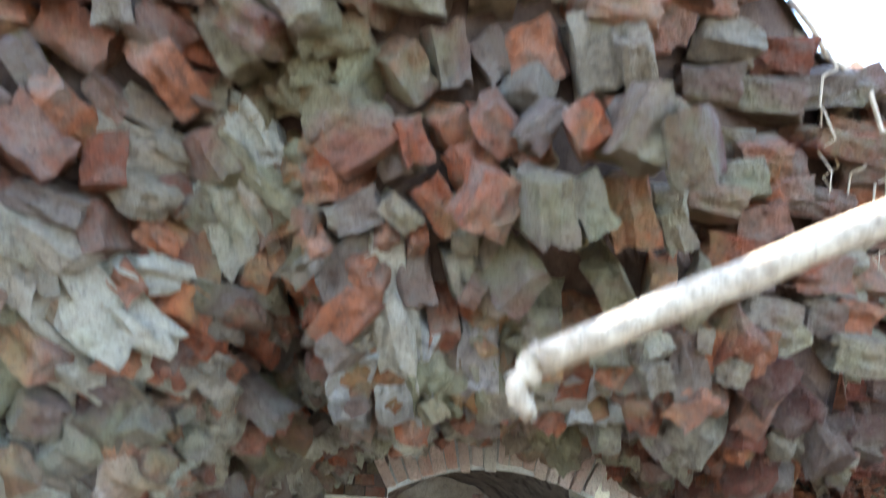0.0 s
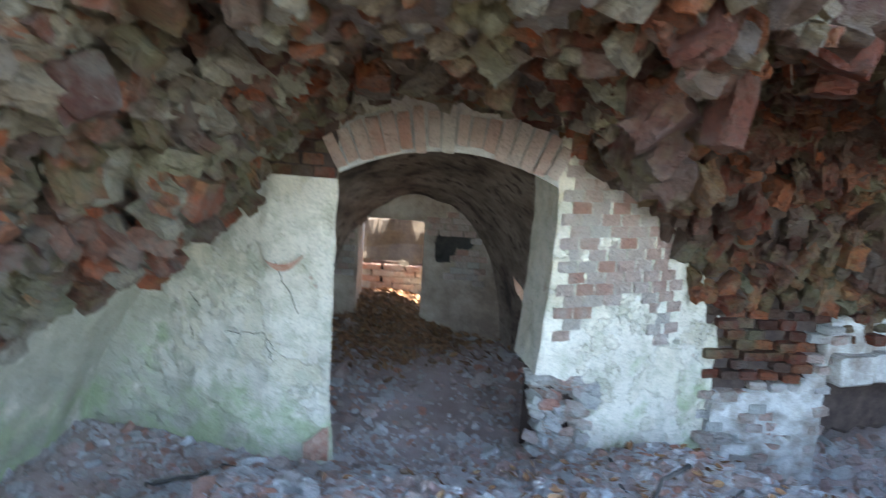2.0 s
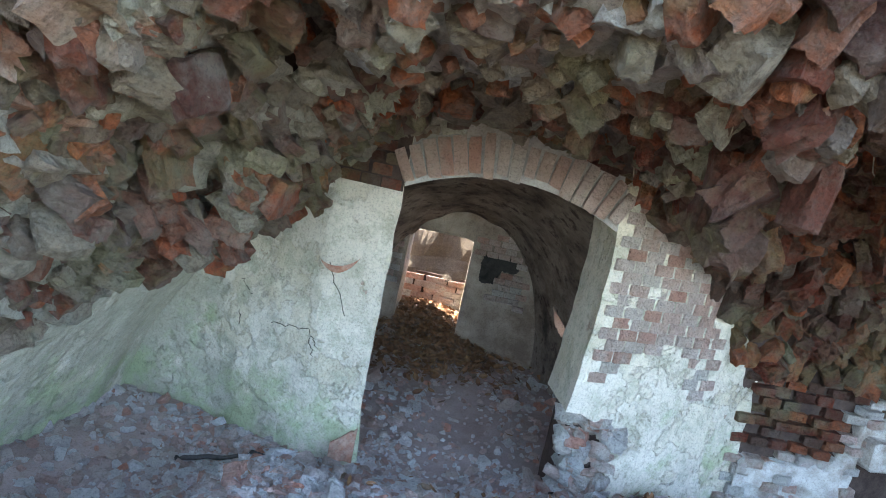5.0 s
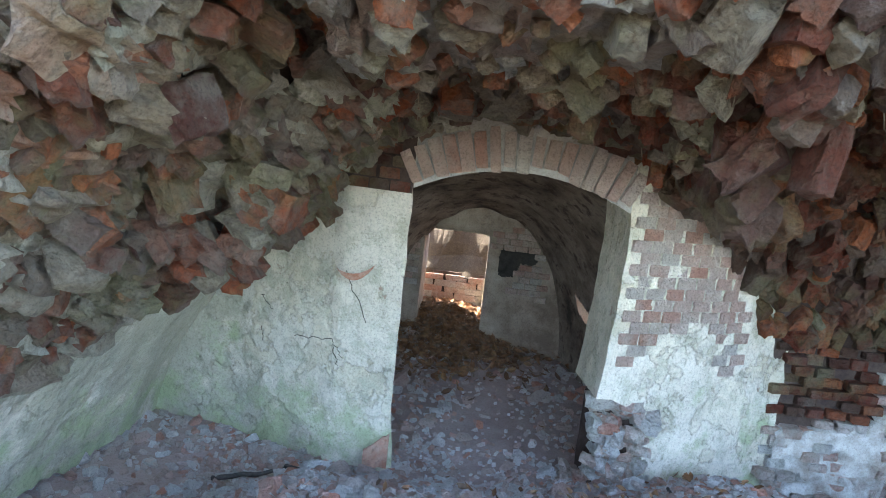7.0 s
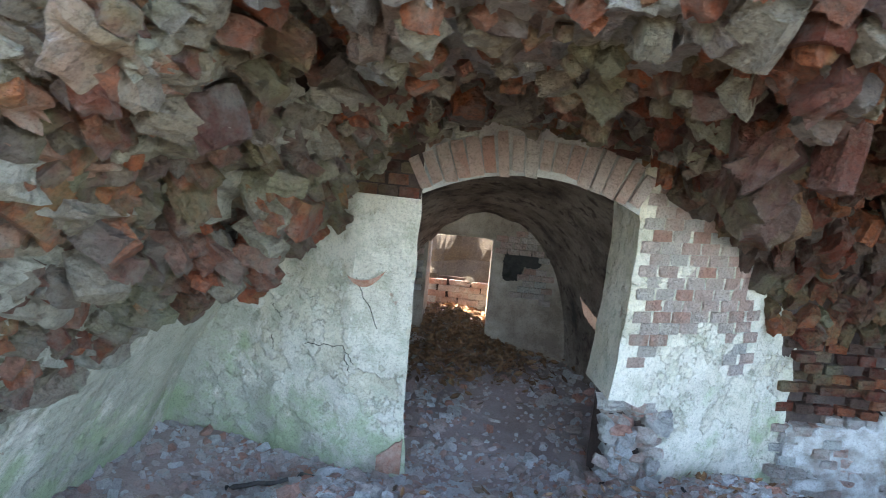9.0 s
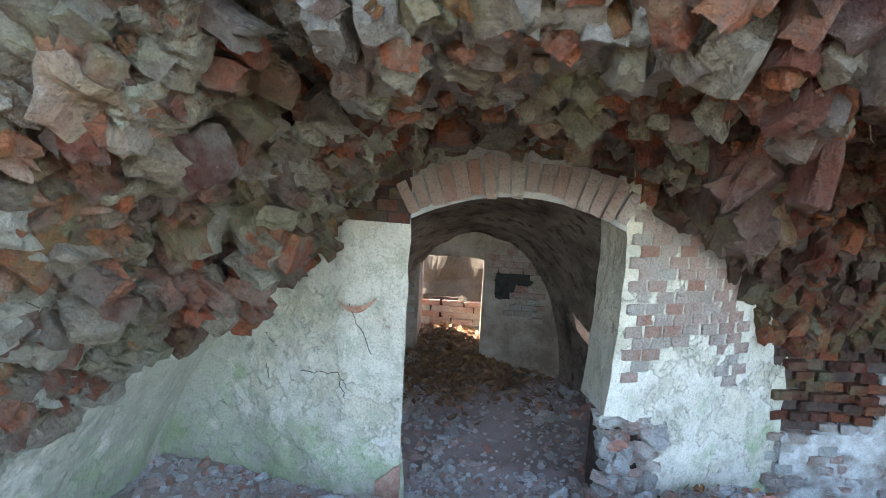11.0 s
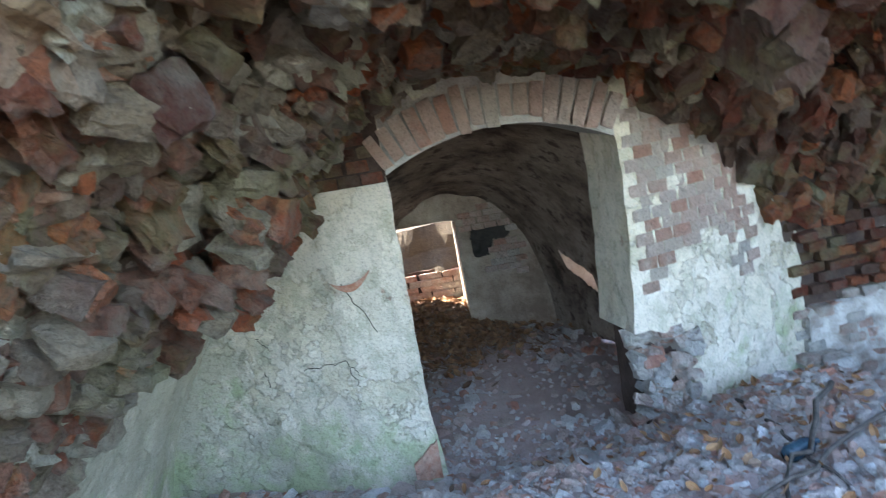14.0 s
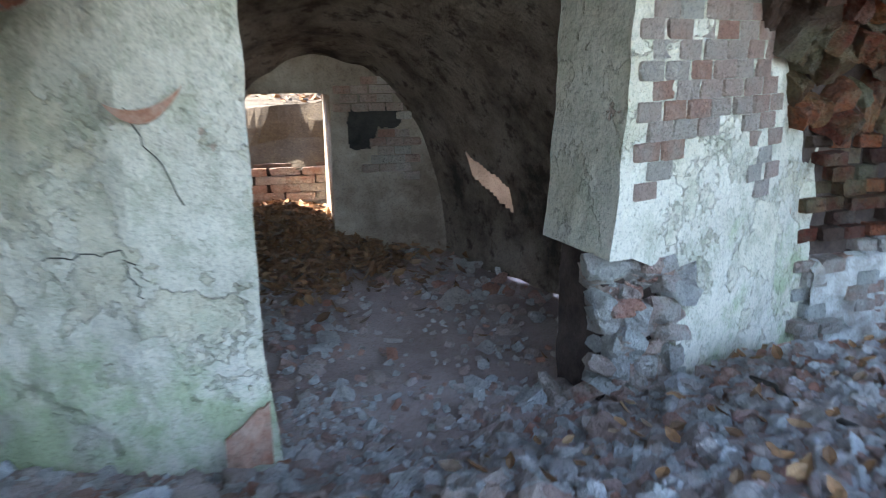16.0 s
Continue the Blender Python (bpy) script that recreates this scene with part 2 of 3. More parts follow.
def crag_shapes(count, seed, cuts=5, square=0.5, rough=1.0):
    """Craggy masses of mortar and brick of unit size, layered along y."""
    r = random.Random(seed)
    shapes = []
    for k in range(count):
        bm = bmesh.new()
        bmesh.ops.create_cube(bm, size=1.0)
        bmesh.ops.subdivide_edges(bm, edges=list(bm.edges), cuts=cuts, use_grid_fill=True)
        o = Vector((r.uniform(0, 50), r.uniform(0, 50), r.uniform(0, 50)))
        for v in bm.verts:
            p = v.co.lerp(v.co.normalized() * 0.56, square)
            q = Vector((p.x * 2.6, p.y * 1.3, p.z * 2.6)) + o
            step = math.floor(noise.noise(q) * 5) / 5
            v.co = p * (1 + rough * (0.55 * step + 0.28 * noise.noise(q * 2.9))) + noise.noise_vector(q * 1.7) * 0.10
        bm.verts.index_update()
        shapes.append(([v.co.copy() for v in bm.verts], [tuple(v.index for v in f.verts) for f in bm.faces]))
        bm.free()
    return shapes


CRAGS = crag_shapes(14, 21)
SHARDS = crag_shapes(24, 33, 3, 0.12, 0.42)
CHUNKS = chunk_shapes(24, 0.085, 4)
BRICKS = chunk_shapes(8, 0.03, 9)
rng = random.Random(11)


def pile(name, places, shapes, mat, parent=None, label=""):
    """Many pieces, placed by matrices, in one mesh."""
    verts, faces = [], []
    for m in places:
        vs, fs = rng.choice(shapes)
        n = len(verts)
        verts += [m @ v for v in vs]
        faces += [tuple(k + n for k in f) for f in fs]
    return tagged(part(name, mesh_of(name, verts, faces, mat), parent, label), kind="stuff")


def singles(name, places, shapes, mat, parent):
    """Pieces as objects of their own that share a few meshes."""
    meshes = [mesh_of(name, v, f, mat) for v, f in shapes]
    for m in places:
        part(name, rng.choice(meshes), parent, "", m)


def frame_on(p, normal, along, size, tilt=0.0):
    """A piece's matrix on a surface: its y along the course, its z along the normal."""
    nrm = Vector(normal).normalized()
    a = (Vector(along) - nrm * Vector(along).dot(nrm)).normalized()
    b = a.cross(nrm)
    rot = Matrix((b, a, nrm)).transposed().to_4x4()
    t = Euler([rng.gauss(0, tilt) for _ in range(3)]).to_matrix().to_4x4()
    return Matrix.Translation(p) @ rot @ t @ Matrix.Diagonal((*size, 1))


def tube(points, radii, sides=7):
    verts, faces = [], []
    for k, p in enumerate(points):
        p = Vector(p)
        d = (Vector(points[min(k + 1, len(points) - 1)]) - Vector(points[max(k - 1, 0)])).normalized()
        a = d.orthogonal().normalized()
        b = d.cross(a)
        for s in range(sides):
            w = 2 * math.pi * s / sides
            verts.append(p + (a * math.cos(w) + b * math.sin(w)) * radii[k] * (1 + 0.15 * nz(s, k * 1.3, 2.2)))
        if k:
            o = (k - 1) * sides
            faces += [(o + s, o + (s + 1) % sides, o + sides + (s + 1) % sides, o + sides + s) for s in range(sides)]
    faces += [tuple(range(sides))[::-1], tuple(len(verts) - sides + s for s in range(sides))]
    return verts, faces


def wander(a, b, count, amount, seed):
    r = random.Random(seed)
    a, b = Vector(a), Vector(b)
    pts = [a.lerp(b, k / (count - 1)) for k in range(count)]
    return [p + Vector([r.uniform(-amount, amount) for _ in range(3)]) * (0 if k in (0, count - 1) else 1) for k, p in enumerate(pts)]


# ---- the plan ----
def interp(x, pts):
    xs, ys = zip(*pts)
    return float(np.interp(x, xs, ys))


def wall_y(x):
    """The face of the cross wall."""
    return interp(x, [(-2.6, 0.75), (-1.15, 0.42), (-0.4, 0.08), (0.0, 0.0), (1.35, 0.0), (1.9, 0.22), (2.6, 0.62), (3.4, 0.66), (4.8, 1.15), (6.2, 1.5)])


def floor_z(x, y):
    base = interp(-y, [(-5, 0.02), (-0.3, 0.0), (0.1, 0.05), (0.5, 0.20), (1.0, 0.37), (2.0, 0.50), (3.2, 0.60), (4.7, 0.92), (6.5, 1.25), (9.0, 1.6)])
    heap = 0.22 * math.exp(-((x - 2.1) ** 2 + (y + 0.25) ** 2) / 0.35) - 0.06 * math.exp(-((x + 0.4) ** 2 / 0.4 + (y + 0.2) ** 2 / 0.12))
    dip = -0.40 * math.exp(-((x - 4.0) ** 2 / 0.9 + (y - 0.5) ** 2 / 0.6))
    heap += 0.30 * math.exp(-((x - 0.15) ** 2 / 0.45 + (y - 3.35) ** 2 / 0.6))
    dip -= 0.5 * min(1.0, max(0.0, (-0.4 - x) / 0.6)) * math.exp(-((y + 1.35) / 1.05) ** 2)
    return base + heap + dip + 0.035 * nz(x, y, 0.3, 2.3) + 0.012 * nz(x, y, 4.0, 9.0)


def crown(y):
    return interp(-y, [(-1.0, 2.42), (0.0, 2.46), (0.6, 2.52), (1.3, 2.68), (2.0, 2.78), (2.7, 2.95), (2.95, 3.25), (3.1, 3.8), (3.25, 4.4)])


def vault_z(x, y):
    """Height of the underside of the broken vault."""
    c = crown(y)
    if x < 0.4:
        k = min(1.0, (0.4 - x) / interp(-y, [(0.0, 2.2), (1.5, 2.45), (3.0, 3.1), (4.0, 3.4)]))
        h = c * (1 - k ** 1.6) ** 0.75
    else:
        k = min(1.0, (x - 0.4) / interp(-y, [(-0.4, 2.25), (0.0, 2.42), (0.4, 2.7), (3.0, 3.2)]))
        h = c * (1 - k * k) ** 0.5
    if x > 1.2:
        d = y - (wall_y(max(x, 2.55)) - 0.62)
        side = interp(-d, [(-0.72, 0.0), (-0.6, 1.15), (-0.45, 1.5), (-0.3, 1.84), (0.25, 2.3), (0.54, 2.55), (1.16, 2.68), (1.5, 2.76), (2.0, 2.9), (2.3, 3.2), (2.45, 3.6)])
        h = max(h, side * min(1.0, (x - 1.2) / 0.7 + 0.4))
    ahead = min(1.0, max(0.0, (-1.55 - y) / 0.35))
    if -0.05 < x < 1.9:
        h -= 0.15 * ahead * min(1.0, (x + 0.05) / 0.08) * min(1.0, (1.9 - x) / 0.4)
    elif -0.62 < x <= -0.05:
        h += 0.30 * ahead * min(1.0, (x + 0.62) / 0.2) * min(1.0, (-0.05 - x) / 0.06)
    return h


def vault_front(x):
    return interp(x, [(-4, -3.3), (0.5, -3.2), (1.2, -2.8), (2.2, -2.4), (6, -2.1)])


def mass_top(x):
    return interp(x, [(0.9, 4.4), (1.5, 3.75), (6, 3.6)])


# ---- ground and floors ----
v, f = sheet(lambda a, b: (-4.2 + 10.6 * a, -6.0 + 10.6 * b, floor_z(-4.2 + 10.6 * a, -6.0 + 10.6 * b)), 150, 150)
floor = tagged(part("floor", mesh_of("floor", v, f, M_EARTH, True)), "trodden grey-brown earth floor strewn with rubble", "floor", kind="structure")


def ring_sheet(fn, r0, r1, nu, nv):
    return sheet(lambda a, b: fn(2 * math.pi * a, r0 * (r1 / r0) ** b), nu, nv)


v, f = ring_sheet(lambda w, r: (1.0 + r * math.cos(w), -1.2 + r * math.sin(w), interp(r, [(0, -0.6), (5.2, -0.6), (6.2, 0.6), (8, 1.5), (12, 1.8), (900, 1.8)])), 0.4, 900, 72, 60)
tagged(part("ground", mesh_of("ground", v, f, M_OUT, True)), "bare brown earth round the ruin", "ground", kind="structure")

# ---- the cross wall with its doorway ----
W_TOP = 2.75


def rough_face(x, z, amount=0.018):
    return wall_y(x) + amount * nz(x, z, 1.0, 3.0) + amount * 0.5 * nz(x, z, 5.0, 9.0)


wall_cross = tagged(new("wall_cross"), "limewashed brick cross wall with an arched doorway", "wall", kind="structure")


def left_front(a, b):
    z = -0.1 + (W_TOP + 0.1) * b
    edge = 0.0 + 0.012 * nz(z, 0, 3, 6) + (0.05 * (0.5 - z) / 0.5 if z < 0.5 else 0)
    x = -2.7 + (edge + 2.7) * a
    return Vector((x, rough_face(x, z), z))


part("plaster_panel", mesh_of("plaster_panel", *panel(left_front, 60, 56, (-0.13, 0.55, 0)), M_PLASTER, False), wall_cross, "cracked pale limewash, green with algae near the floor")


def arch_z(x):
    return 1.86 + 0.19 * (1 - ((x - 0.66) / 0.70) ** 2)


def over_front(a, b):
    x = 0.0 + 1.33 * a
    z = arch_z(x) + (W_TOP - arch_z(x)) * b
    return Vector((x, rough_face(x, z), z))


part("lintel_panel", mesh_of("lintel_panel", *panel(over_front, 26, 14, (0, 0.55, 0)), M_MORTAR), wall_cross)


def pier_front(a, b):
    z = 0.70 + (W_TOP - 0.70) * b
    if b < 0.01 and a < 0.16:
        z -= 0.12 * abs(nz(a * 40, 3, 1)) + 0.01
    edge = interp(z, [(0.7, 1.29), (0.9, 1.31), (1.3, 1.335), (1.7, 1.345), (2.0, 1.325)]) + 0.015 * nz(z, 2, 3, 7)
    x = edge + (2.66 + 0.03 * nz(z, 1, 5, 6) - edge) * a
    return Vector((x, rough_face(x, z), z))


part("pier_upper", mesh_of("pier_upper", *panel(pier_front, 40, 42, (-0.08, 0.5, 0)), M_PLASTER), wall_cross)


def pier_low(a, b):
    z = -0.1 + 0.803 * b
    edge = interp(z, [(0.0, 1.70), (0.4, 1.64), (0.6, 1.60), (0.7, 1.36)]) + 0.02 * nz(z, 7, 3, 9)
    x = edge + (2.66 + 0.03 * nz(z, 1, 5, 6) - edge) * a
    return Vector((x, rough_face(x, z), z))


part("pier_lower", mesh_of("pier_lower", *panel(pier_low, 34, 20, (-0.1, 0.5, 0)), M_PLASTER), wall_cross)
# undercut backing: its dark colour carries the shade of the recess
part("pier_core", mesh_of("pier_core", *panel(lambda a, b: Vector((1.34 + 0.26 * a, 0.16 + 0.05 * nz(a * 5, b * 5), -0.1 + 0.82 * b)), 10, 12, (-0.05, 0.34, 0)), M_CORE_SHADE), wall_cross, "broken rubble core where the plaster fell away, recess shade painted in")

# ---- right-hand wall with a low niche ----
wall_right = tagged(new("wall_right"), "dark red brick side wall with a low arched niche", "wall", kind="structure")
NICHE_A, NICHE_B = 3.52, 4.55


def niche_z(x):
    k = (x - NICHE_A) / (NICHE_B - NICHE_A)
    return 0.56 - 0.12 * k + 0.07 * math.sin(math.pi * k)


def right_y(x, z):
    return wall_y(x) + 0.05 + 0.03 * nz(x, z, 2, 3)


for x0, x1, low in ((2.5, NICHE_A, None), (NICHE_A, NICHE_B, niche_z), (NICHE_B, 6.3, None)):
    def right_front(a, b):
        x = x0 + (x1 - x0) * a
        z0 = low(x) if low else -0.4
        z = z0 + (1.25 - z0) * b
        return Vector((x, right_y(x, z), z))
    part("wall_panel", mesh_of("wall_panel", *panel(right_front, max(8, int((x1 - x0) * 14)), 18, (0, 0.5, 0)), M_CORE_SHADE), wall_right)
# niche lining coloured near black, so its deep shade is in the paint
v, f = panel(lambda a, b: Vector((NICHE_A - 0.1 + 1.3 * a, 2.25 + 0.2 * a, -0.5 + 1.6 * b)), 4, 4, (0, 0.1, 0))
part("niche_back", mesh_of("niche_back", v, f, M_SOOT_SHADE), wall_right)
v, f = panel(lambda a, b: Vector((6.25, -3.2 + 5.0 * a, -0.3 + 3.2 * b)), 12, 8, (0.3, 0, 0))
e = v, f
part("niche_roof", mesh_of("niche_roof", *panel(lambda a, b: Vector((NICHE_A - 0.2 + 1.5 * a, 1.24 + 1.3 * b, 0.86)), 4, 4, (0, 0, 0.1)), M_SOOT_SHADE), wall_right)
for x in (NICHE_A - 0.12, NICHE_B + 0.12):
    part("niche_side", mesh_of("niche_side", *panel(lambda a, b: Vector((x, 1.28 + 1.2 * a, -0.5 + 1.35 * b)), 4, 4, (0.08, 0, 0)), M_SOOT_SHADE), wall_right)
v, f = e
tagged(part("wall_end", mesh_of("wall_end", v, f, M_DARK)), "dark brick end wall of the side bay", "wall", kind="structure")

# ---- broken vault ----
def vault_point(a, b):
    x = -3.3 + 9.5 * a
    y1, y0 = wall_y(x) + 0.12, vault_front(x)
    y = y0 + (y1 - y0) * b
    return Vector((x, y, vault_z(x, y) + 0.08 + 0.04 * nz(x, y, 0, 2.5) + 0.05 * nz(x * 2, y, 3, 6)))


# dark sheet behind the stones paints the shade seen between them
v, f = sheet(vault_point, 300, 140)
vault = tagged(part("ceiling", mesh_of("ceiling", v, f, M_CORE_SHADE)), "broken rubble and brick vault with hanging loose stones", "ceiling", kind="structure")
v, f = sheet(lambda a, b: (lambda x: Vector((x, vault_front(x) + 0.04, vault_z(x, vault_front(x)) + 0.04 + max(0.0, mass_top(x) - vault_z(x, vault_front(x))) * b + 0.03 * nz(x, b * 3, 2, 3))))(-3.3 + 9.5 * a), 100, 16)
part("vault_face", mesh_of("vault_face", v, f, M_CORE_SHADE), vault)
# out-of-view cover, sized to keep sun off the floor and rooms below
v, f = sheet(lambda a, b: Vector((-4.5 + 11.5 * a, vault_front(-4.5 + 11.5 * a) + (interp(-4.5 + 11.5 * a, [(1.5, 3.2), (2.0, 1.6)]) - vault_front(-4.5 + 11.5 * a)) * b, mass_top(-4.5 + 11.5 * a) + 0.02 + 0.25 * nz(a * 14, b * 6, 1) * b)), 60, 24)
tagged(part("vault_top", mesh_of("vault_top", v, f, M_OUT)), "unseen earth cover over the vault, added to block the sun", "roof", kind="structure")
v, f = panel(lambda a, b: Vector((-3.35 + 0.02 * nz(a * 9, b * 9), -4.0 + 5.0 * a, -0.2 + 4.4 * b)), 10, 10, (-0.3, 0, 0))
tagged(part("wall_left", mesh_of("wall_left", v, f, M_CORE_SHADE)), "rubble side wall under the vault", "wall", kind="structure")

# ---- back room ----
def room_z(x, y):
    c = interp(y, [(0.5, 2.2), (1.2, 2.05), (2.0, 1.75), (2.9, 1.47), (3.2, 1.40)])
    k = min(1.0, abs(x - 0.45) / interp(y, [(0.5, 1.75), (2.9, 0.9)]))
    return c * (1 - k ** 2.2) ** 0.5


def room_point(a, b):
    w = math.pi * a
    x0, y = 0.45 - 1.66 * math.cos(w), 0.52 + 2.75 * b
    x = 0.45 + (x0 - 0.45) / 1.66 * interp(y, [(0.5, 1.75), (2.9, 0.9)])
    return Vector((x, y, max(-0.1, room_z(x, y)) + 0.03 * nz(x, y, w, 4)))


def slit(p):
    return p.x > 1.2 and 2.08 < p.y < 2.45 and abs(p.z - 0.645 - 0.55 * (p.y - 2.26)) < 0.085 + 0.02 * nz(p.y, p.z, 1, 12)



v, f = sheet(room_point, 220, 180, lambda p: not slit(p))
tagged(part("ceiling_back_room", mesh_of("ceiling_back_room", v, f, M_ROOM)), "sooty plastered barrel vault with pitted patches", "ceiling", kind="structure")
WIN_A, WIN_B, WIN_T, FAR = -0.13, 0.52, 1.20, 2.92
wall_far = tagged(new("wall_far"), "stained plaster end wall with a doorway to daylight", "wall", kind="structure")
for x0, x1, z0, z1 in ((-1.3, WIN_A, -0.1, 1.6), (WIN_A, WIN_B, WIN_T, 1.6), (WIN_B, 2.2, -0.1, 1.6)):
    v, f = panel(lambda a, b: Vector((x0 + (x1 - x0) * a, FAR + 0.02 * nz(a * 6, b * 6, x0), z0 + (z1 - z0) * b + (0.05 * math.sin(math.pi * a) if z0 > 1 and b == 0 else 0))), 14, 18, (0, 0.64, 0))
    part("wall_panel", mesh_of("wall_panel", v, f, M_FARWALL), wall_far)


def soot_mask(p):
    k = nz(p.x, p.z, 3, 9) * 0.05
    bar = 0.99 + k < p.z < 1.10 + k and 0.63 + k < p.x < 1.02
    drip = 0.82 + 1.2 * k < p.z < 1.02 and 0.63 + k < p.x < 0.84 + 0.5 * (p.z - 0.92) + k
    return bar or drip


v, f = sheet(lambda a, b: Vector((0.6 + 0.45 * a, FAR - 0.026, 0.75 + 0.4 * b)), 60, 54, soot_mask)
part("soot_patch", mesh_of("soot_patch", v, f, M_SOOT_SHADE), wall_far, "blackened patch of bare masonry")
bare = []
for r in range(12):
    for c in range(5):
        x, z = 0.60 + 0.125 * c + 0.06 * (r % 2) + rng.gauss(0, 0.008), 0.62 + 0.062 * r
        if nz(x, z, 8, 4) > -0.18 and not soot_mask(Vector((x, 0, z))) and x < 1.12 - 0.4 * max(0, z - 0.9) and (z > 1.05 or x > 0.78):
            bare.append(Matrix.Translation((x, FAR - 0.012, z)) @ Matrix.Diagonal((0.116, 0.05, 0.054, 1)))
for r in range(10):
    for c in range(2):
        bare.append(Matrix.Translation((-0.34 + 0.12 * c - 0.05 * (r % 2), FAR - 0.012, 0.66 + 0.062 * r)) @ Matrix.Diagonal((0.112, 0.05, 0.054, 1)))
singles("brick", bare, BRICKS, M_WASH, wall_far)

# the light well beyond the doorway
areaway = tagged(new("areaway_wall"), "coursed brick retaining wall outside the doorway", "wall", kind="structure")
v, f = panel(lambda a, b: Vector((-1.6 + 3.2 * a, 3.71, -0.2 + 0.84 * b)), 4, 4, (0, 0.12, 0))
part("wall_core", mesh_of("wall_core", v, f, M_CORE_SHADE), areaway)
v, f = sheet(lambda a, b: Vector((-1.8 + 3.6 * a, 3.70 + 2.6 * b + 0.10 * nz(a * 16, b * 34, 2), interp(b, [(0, 0.58), (0.02, 0.68), (0.05, 0.86), (0.08, 1.08), (0.3, 1.14), (1, 2.0)]) + 0.05 * nz(a * 9, b * 9))), 60, 50)
bank = tagged(part("earth_bank", mesh_of("earth_bank", v, f, M_OUT)), "earth bank with dry leaves above the areaway", "bank", kind="structure")
courses = []
for r in range(11):
    for c in range(13):
        courses.append(Matrix.Translation((-1.55 + 0.25 * (c + 0.5 * (r % 2)) + rng.gauss(0, 0.01), 3.69 + rng.gauss(0, 0.012), -0.1 + 0.068 * r)) @ Matrix.Diagonal((0.235, 0.07, 0.062, 1)))
singles("brick", courses, BRICKS, M_PALE_ONE, areaway)

# ---- bricks and rubble of the vault ----
near, rest, near_shaded, rest_shaded, block, mass = [], [], [], [], [], []


def vault_normal(x, y):
    e = 0.05
    return Vector((vault_z(x + e, y) - vault_z(x - e, y), vault_z(x, y + e) - vault_z(x, y - e), -2 * e)).normalized()


y = -3.95
while y < 1.3:
    x = -3.2
    while x < 6.0:
        nrm = vault_normal(x, y)
        step = 0.115 * max(0.25, -nrm.z / math.hypot(nrm.x, nrm.z)) * rng.uniform(0.85, 1.25)
        share = 0.33 / max(0.1, -nrm.z / math.hypot(nrm.y, nrm.z))
        if rng.random() < share and vault_front(x) - 0.02 < y < wall_y(x) + 0.05 and vault_z(x, y) > (1.1 if x > 2.2 else 0.12):
            z = vault_z(x, y)
            clump = nz(x, y, z, 1.3) + 0.6 * nz(x, y, z, 3.1)
            close = min(1.0, 0.15 + max(0.0, wall_y(x) - y) / 0.5)
            drop = 0.04 * rng.random() + 0.34 * max(0.0, clump) + (0.07 * rng.random() if rng.random() < 0.2 else 0)
            big = 0.8 + 0.5 * rng.random() + (0.9 * rng.random() if rng.random() < 0.16 else 0)
            m = frame_on(Vector((x, y + rng.uniform(-0.03, 0.03), z)) + nrm * drop * close, nrm, (0.15 * rng.gauss(0, 1), 1, 0), (0.095 * big * rng.uniform(0.75, 1.15), 0.15 * big * rng.uniform(0.7, 1.2), 0.20 * rng.uniform(0.7, 1.2)), 0.24)
            if -0.03 < x < 0.95 and -2.7 < y < -1.6:
                x += step
                continue
            smooth_side = x < -0.6 and z < 1.90 + 0.62 * min(0.0, y + 0.15) + 0.12 * nz(x, y, z, 4)
            if not smooth_side:
                # right of here the darker copy stands in for shade on the vault
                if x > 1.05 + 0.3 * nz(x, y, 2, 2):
                    (near_shaded if len(near_shaded) < 150 and -1.0 < y and x < 3.6 and rng.random() < 0.25 else rest_shaded).append(m)
                else:
                    (near if len(near) < 290 and -2.6 < y < -0.2 and rng.random() < 0.16 else rest).append(m)
        x += step
    y += 0.05
for k in range(2600):
    x, y = rng.uniform(-2.6, 4.8), rng.uniform(-3.1, 0.6)
    if vault_front(x) < y < wall_y(x) - 0.02 and vault_z(x, y) > (1.2 if x > 2.2 else 1.5 if y > -1.4 else 1.0):
        nrm = vault_normal(x, y)
        s = rng.uniform(0.035, 0.09)
        m = frame_on(Vector((x, y, vault_z(x, y))) + nrm * rng.uniform(0.04, 0.15) * min(1, 0.2 + (wall_y(x) - y)), nrm, (rng.gauss(0, 1), 1, 0), (s, s * rng.uniform(0.8, 1.6), s * rng.uniform(0.8, 1.8)), 0.5)
        (rest_shaded if x > 1.9 else rest).append(m)
for k in range(420):
    x = rng.uniform(-2.8, 4.2)
    y = vault_front(x)
    z0 = vault_z(x, y)
    if z0 < mass_top(x) - 0.1:
        rest.append(frame_on((x, y - rng.uniform(-0.02, 0.10), rng.uniform(z0, mass_top(x) - 0.05)), (0, -1, -0.2), (1, 0, 0), (rng.uniform(0.07, 0.12), rng.uniform(0.12, 0.26), 0.18), 0.25))
for i in range(11):
    for j in range(9):
        x, y = 0.0 + 0.092 * i + rng.gauss(0, 0.006), -3.14 + 0.185 * j + 0.09 * (i % 2) + rng.gauss(0, 0.012)
        if -2.78 < y < -1.55:
            nrm = vault_normal(x, y)
            block.append(frame_on(Vector((x, y, vault_z(max(x, 0.04), y) + 0.03)) + nrm * (0.03 * rng.random() + 0.08 * max(0.0, nz(x, y, 1, 2.5))), (0.2 * nrm.x, nrm.y, nrm.z), (0, 1, 0), (0.125 * rng.uniform(0.85, 1.1), 0.235 * rng.uniform(0.85, 1.1), 0.22), 0.09))
slabs = []
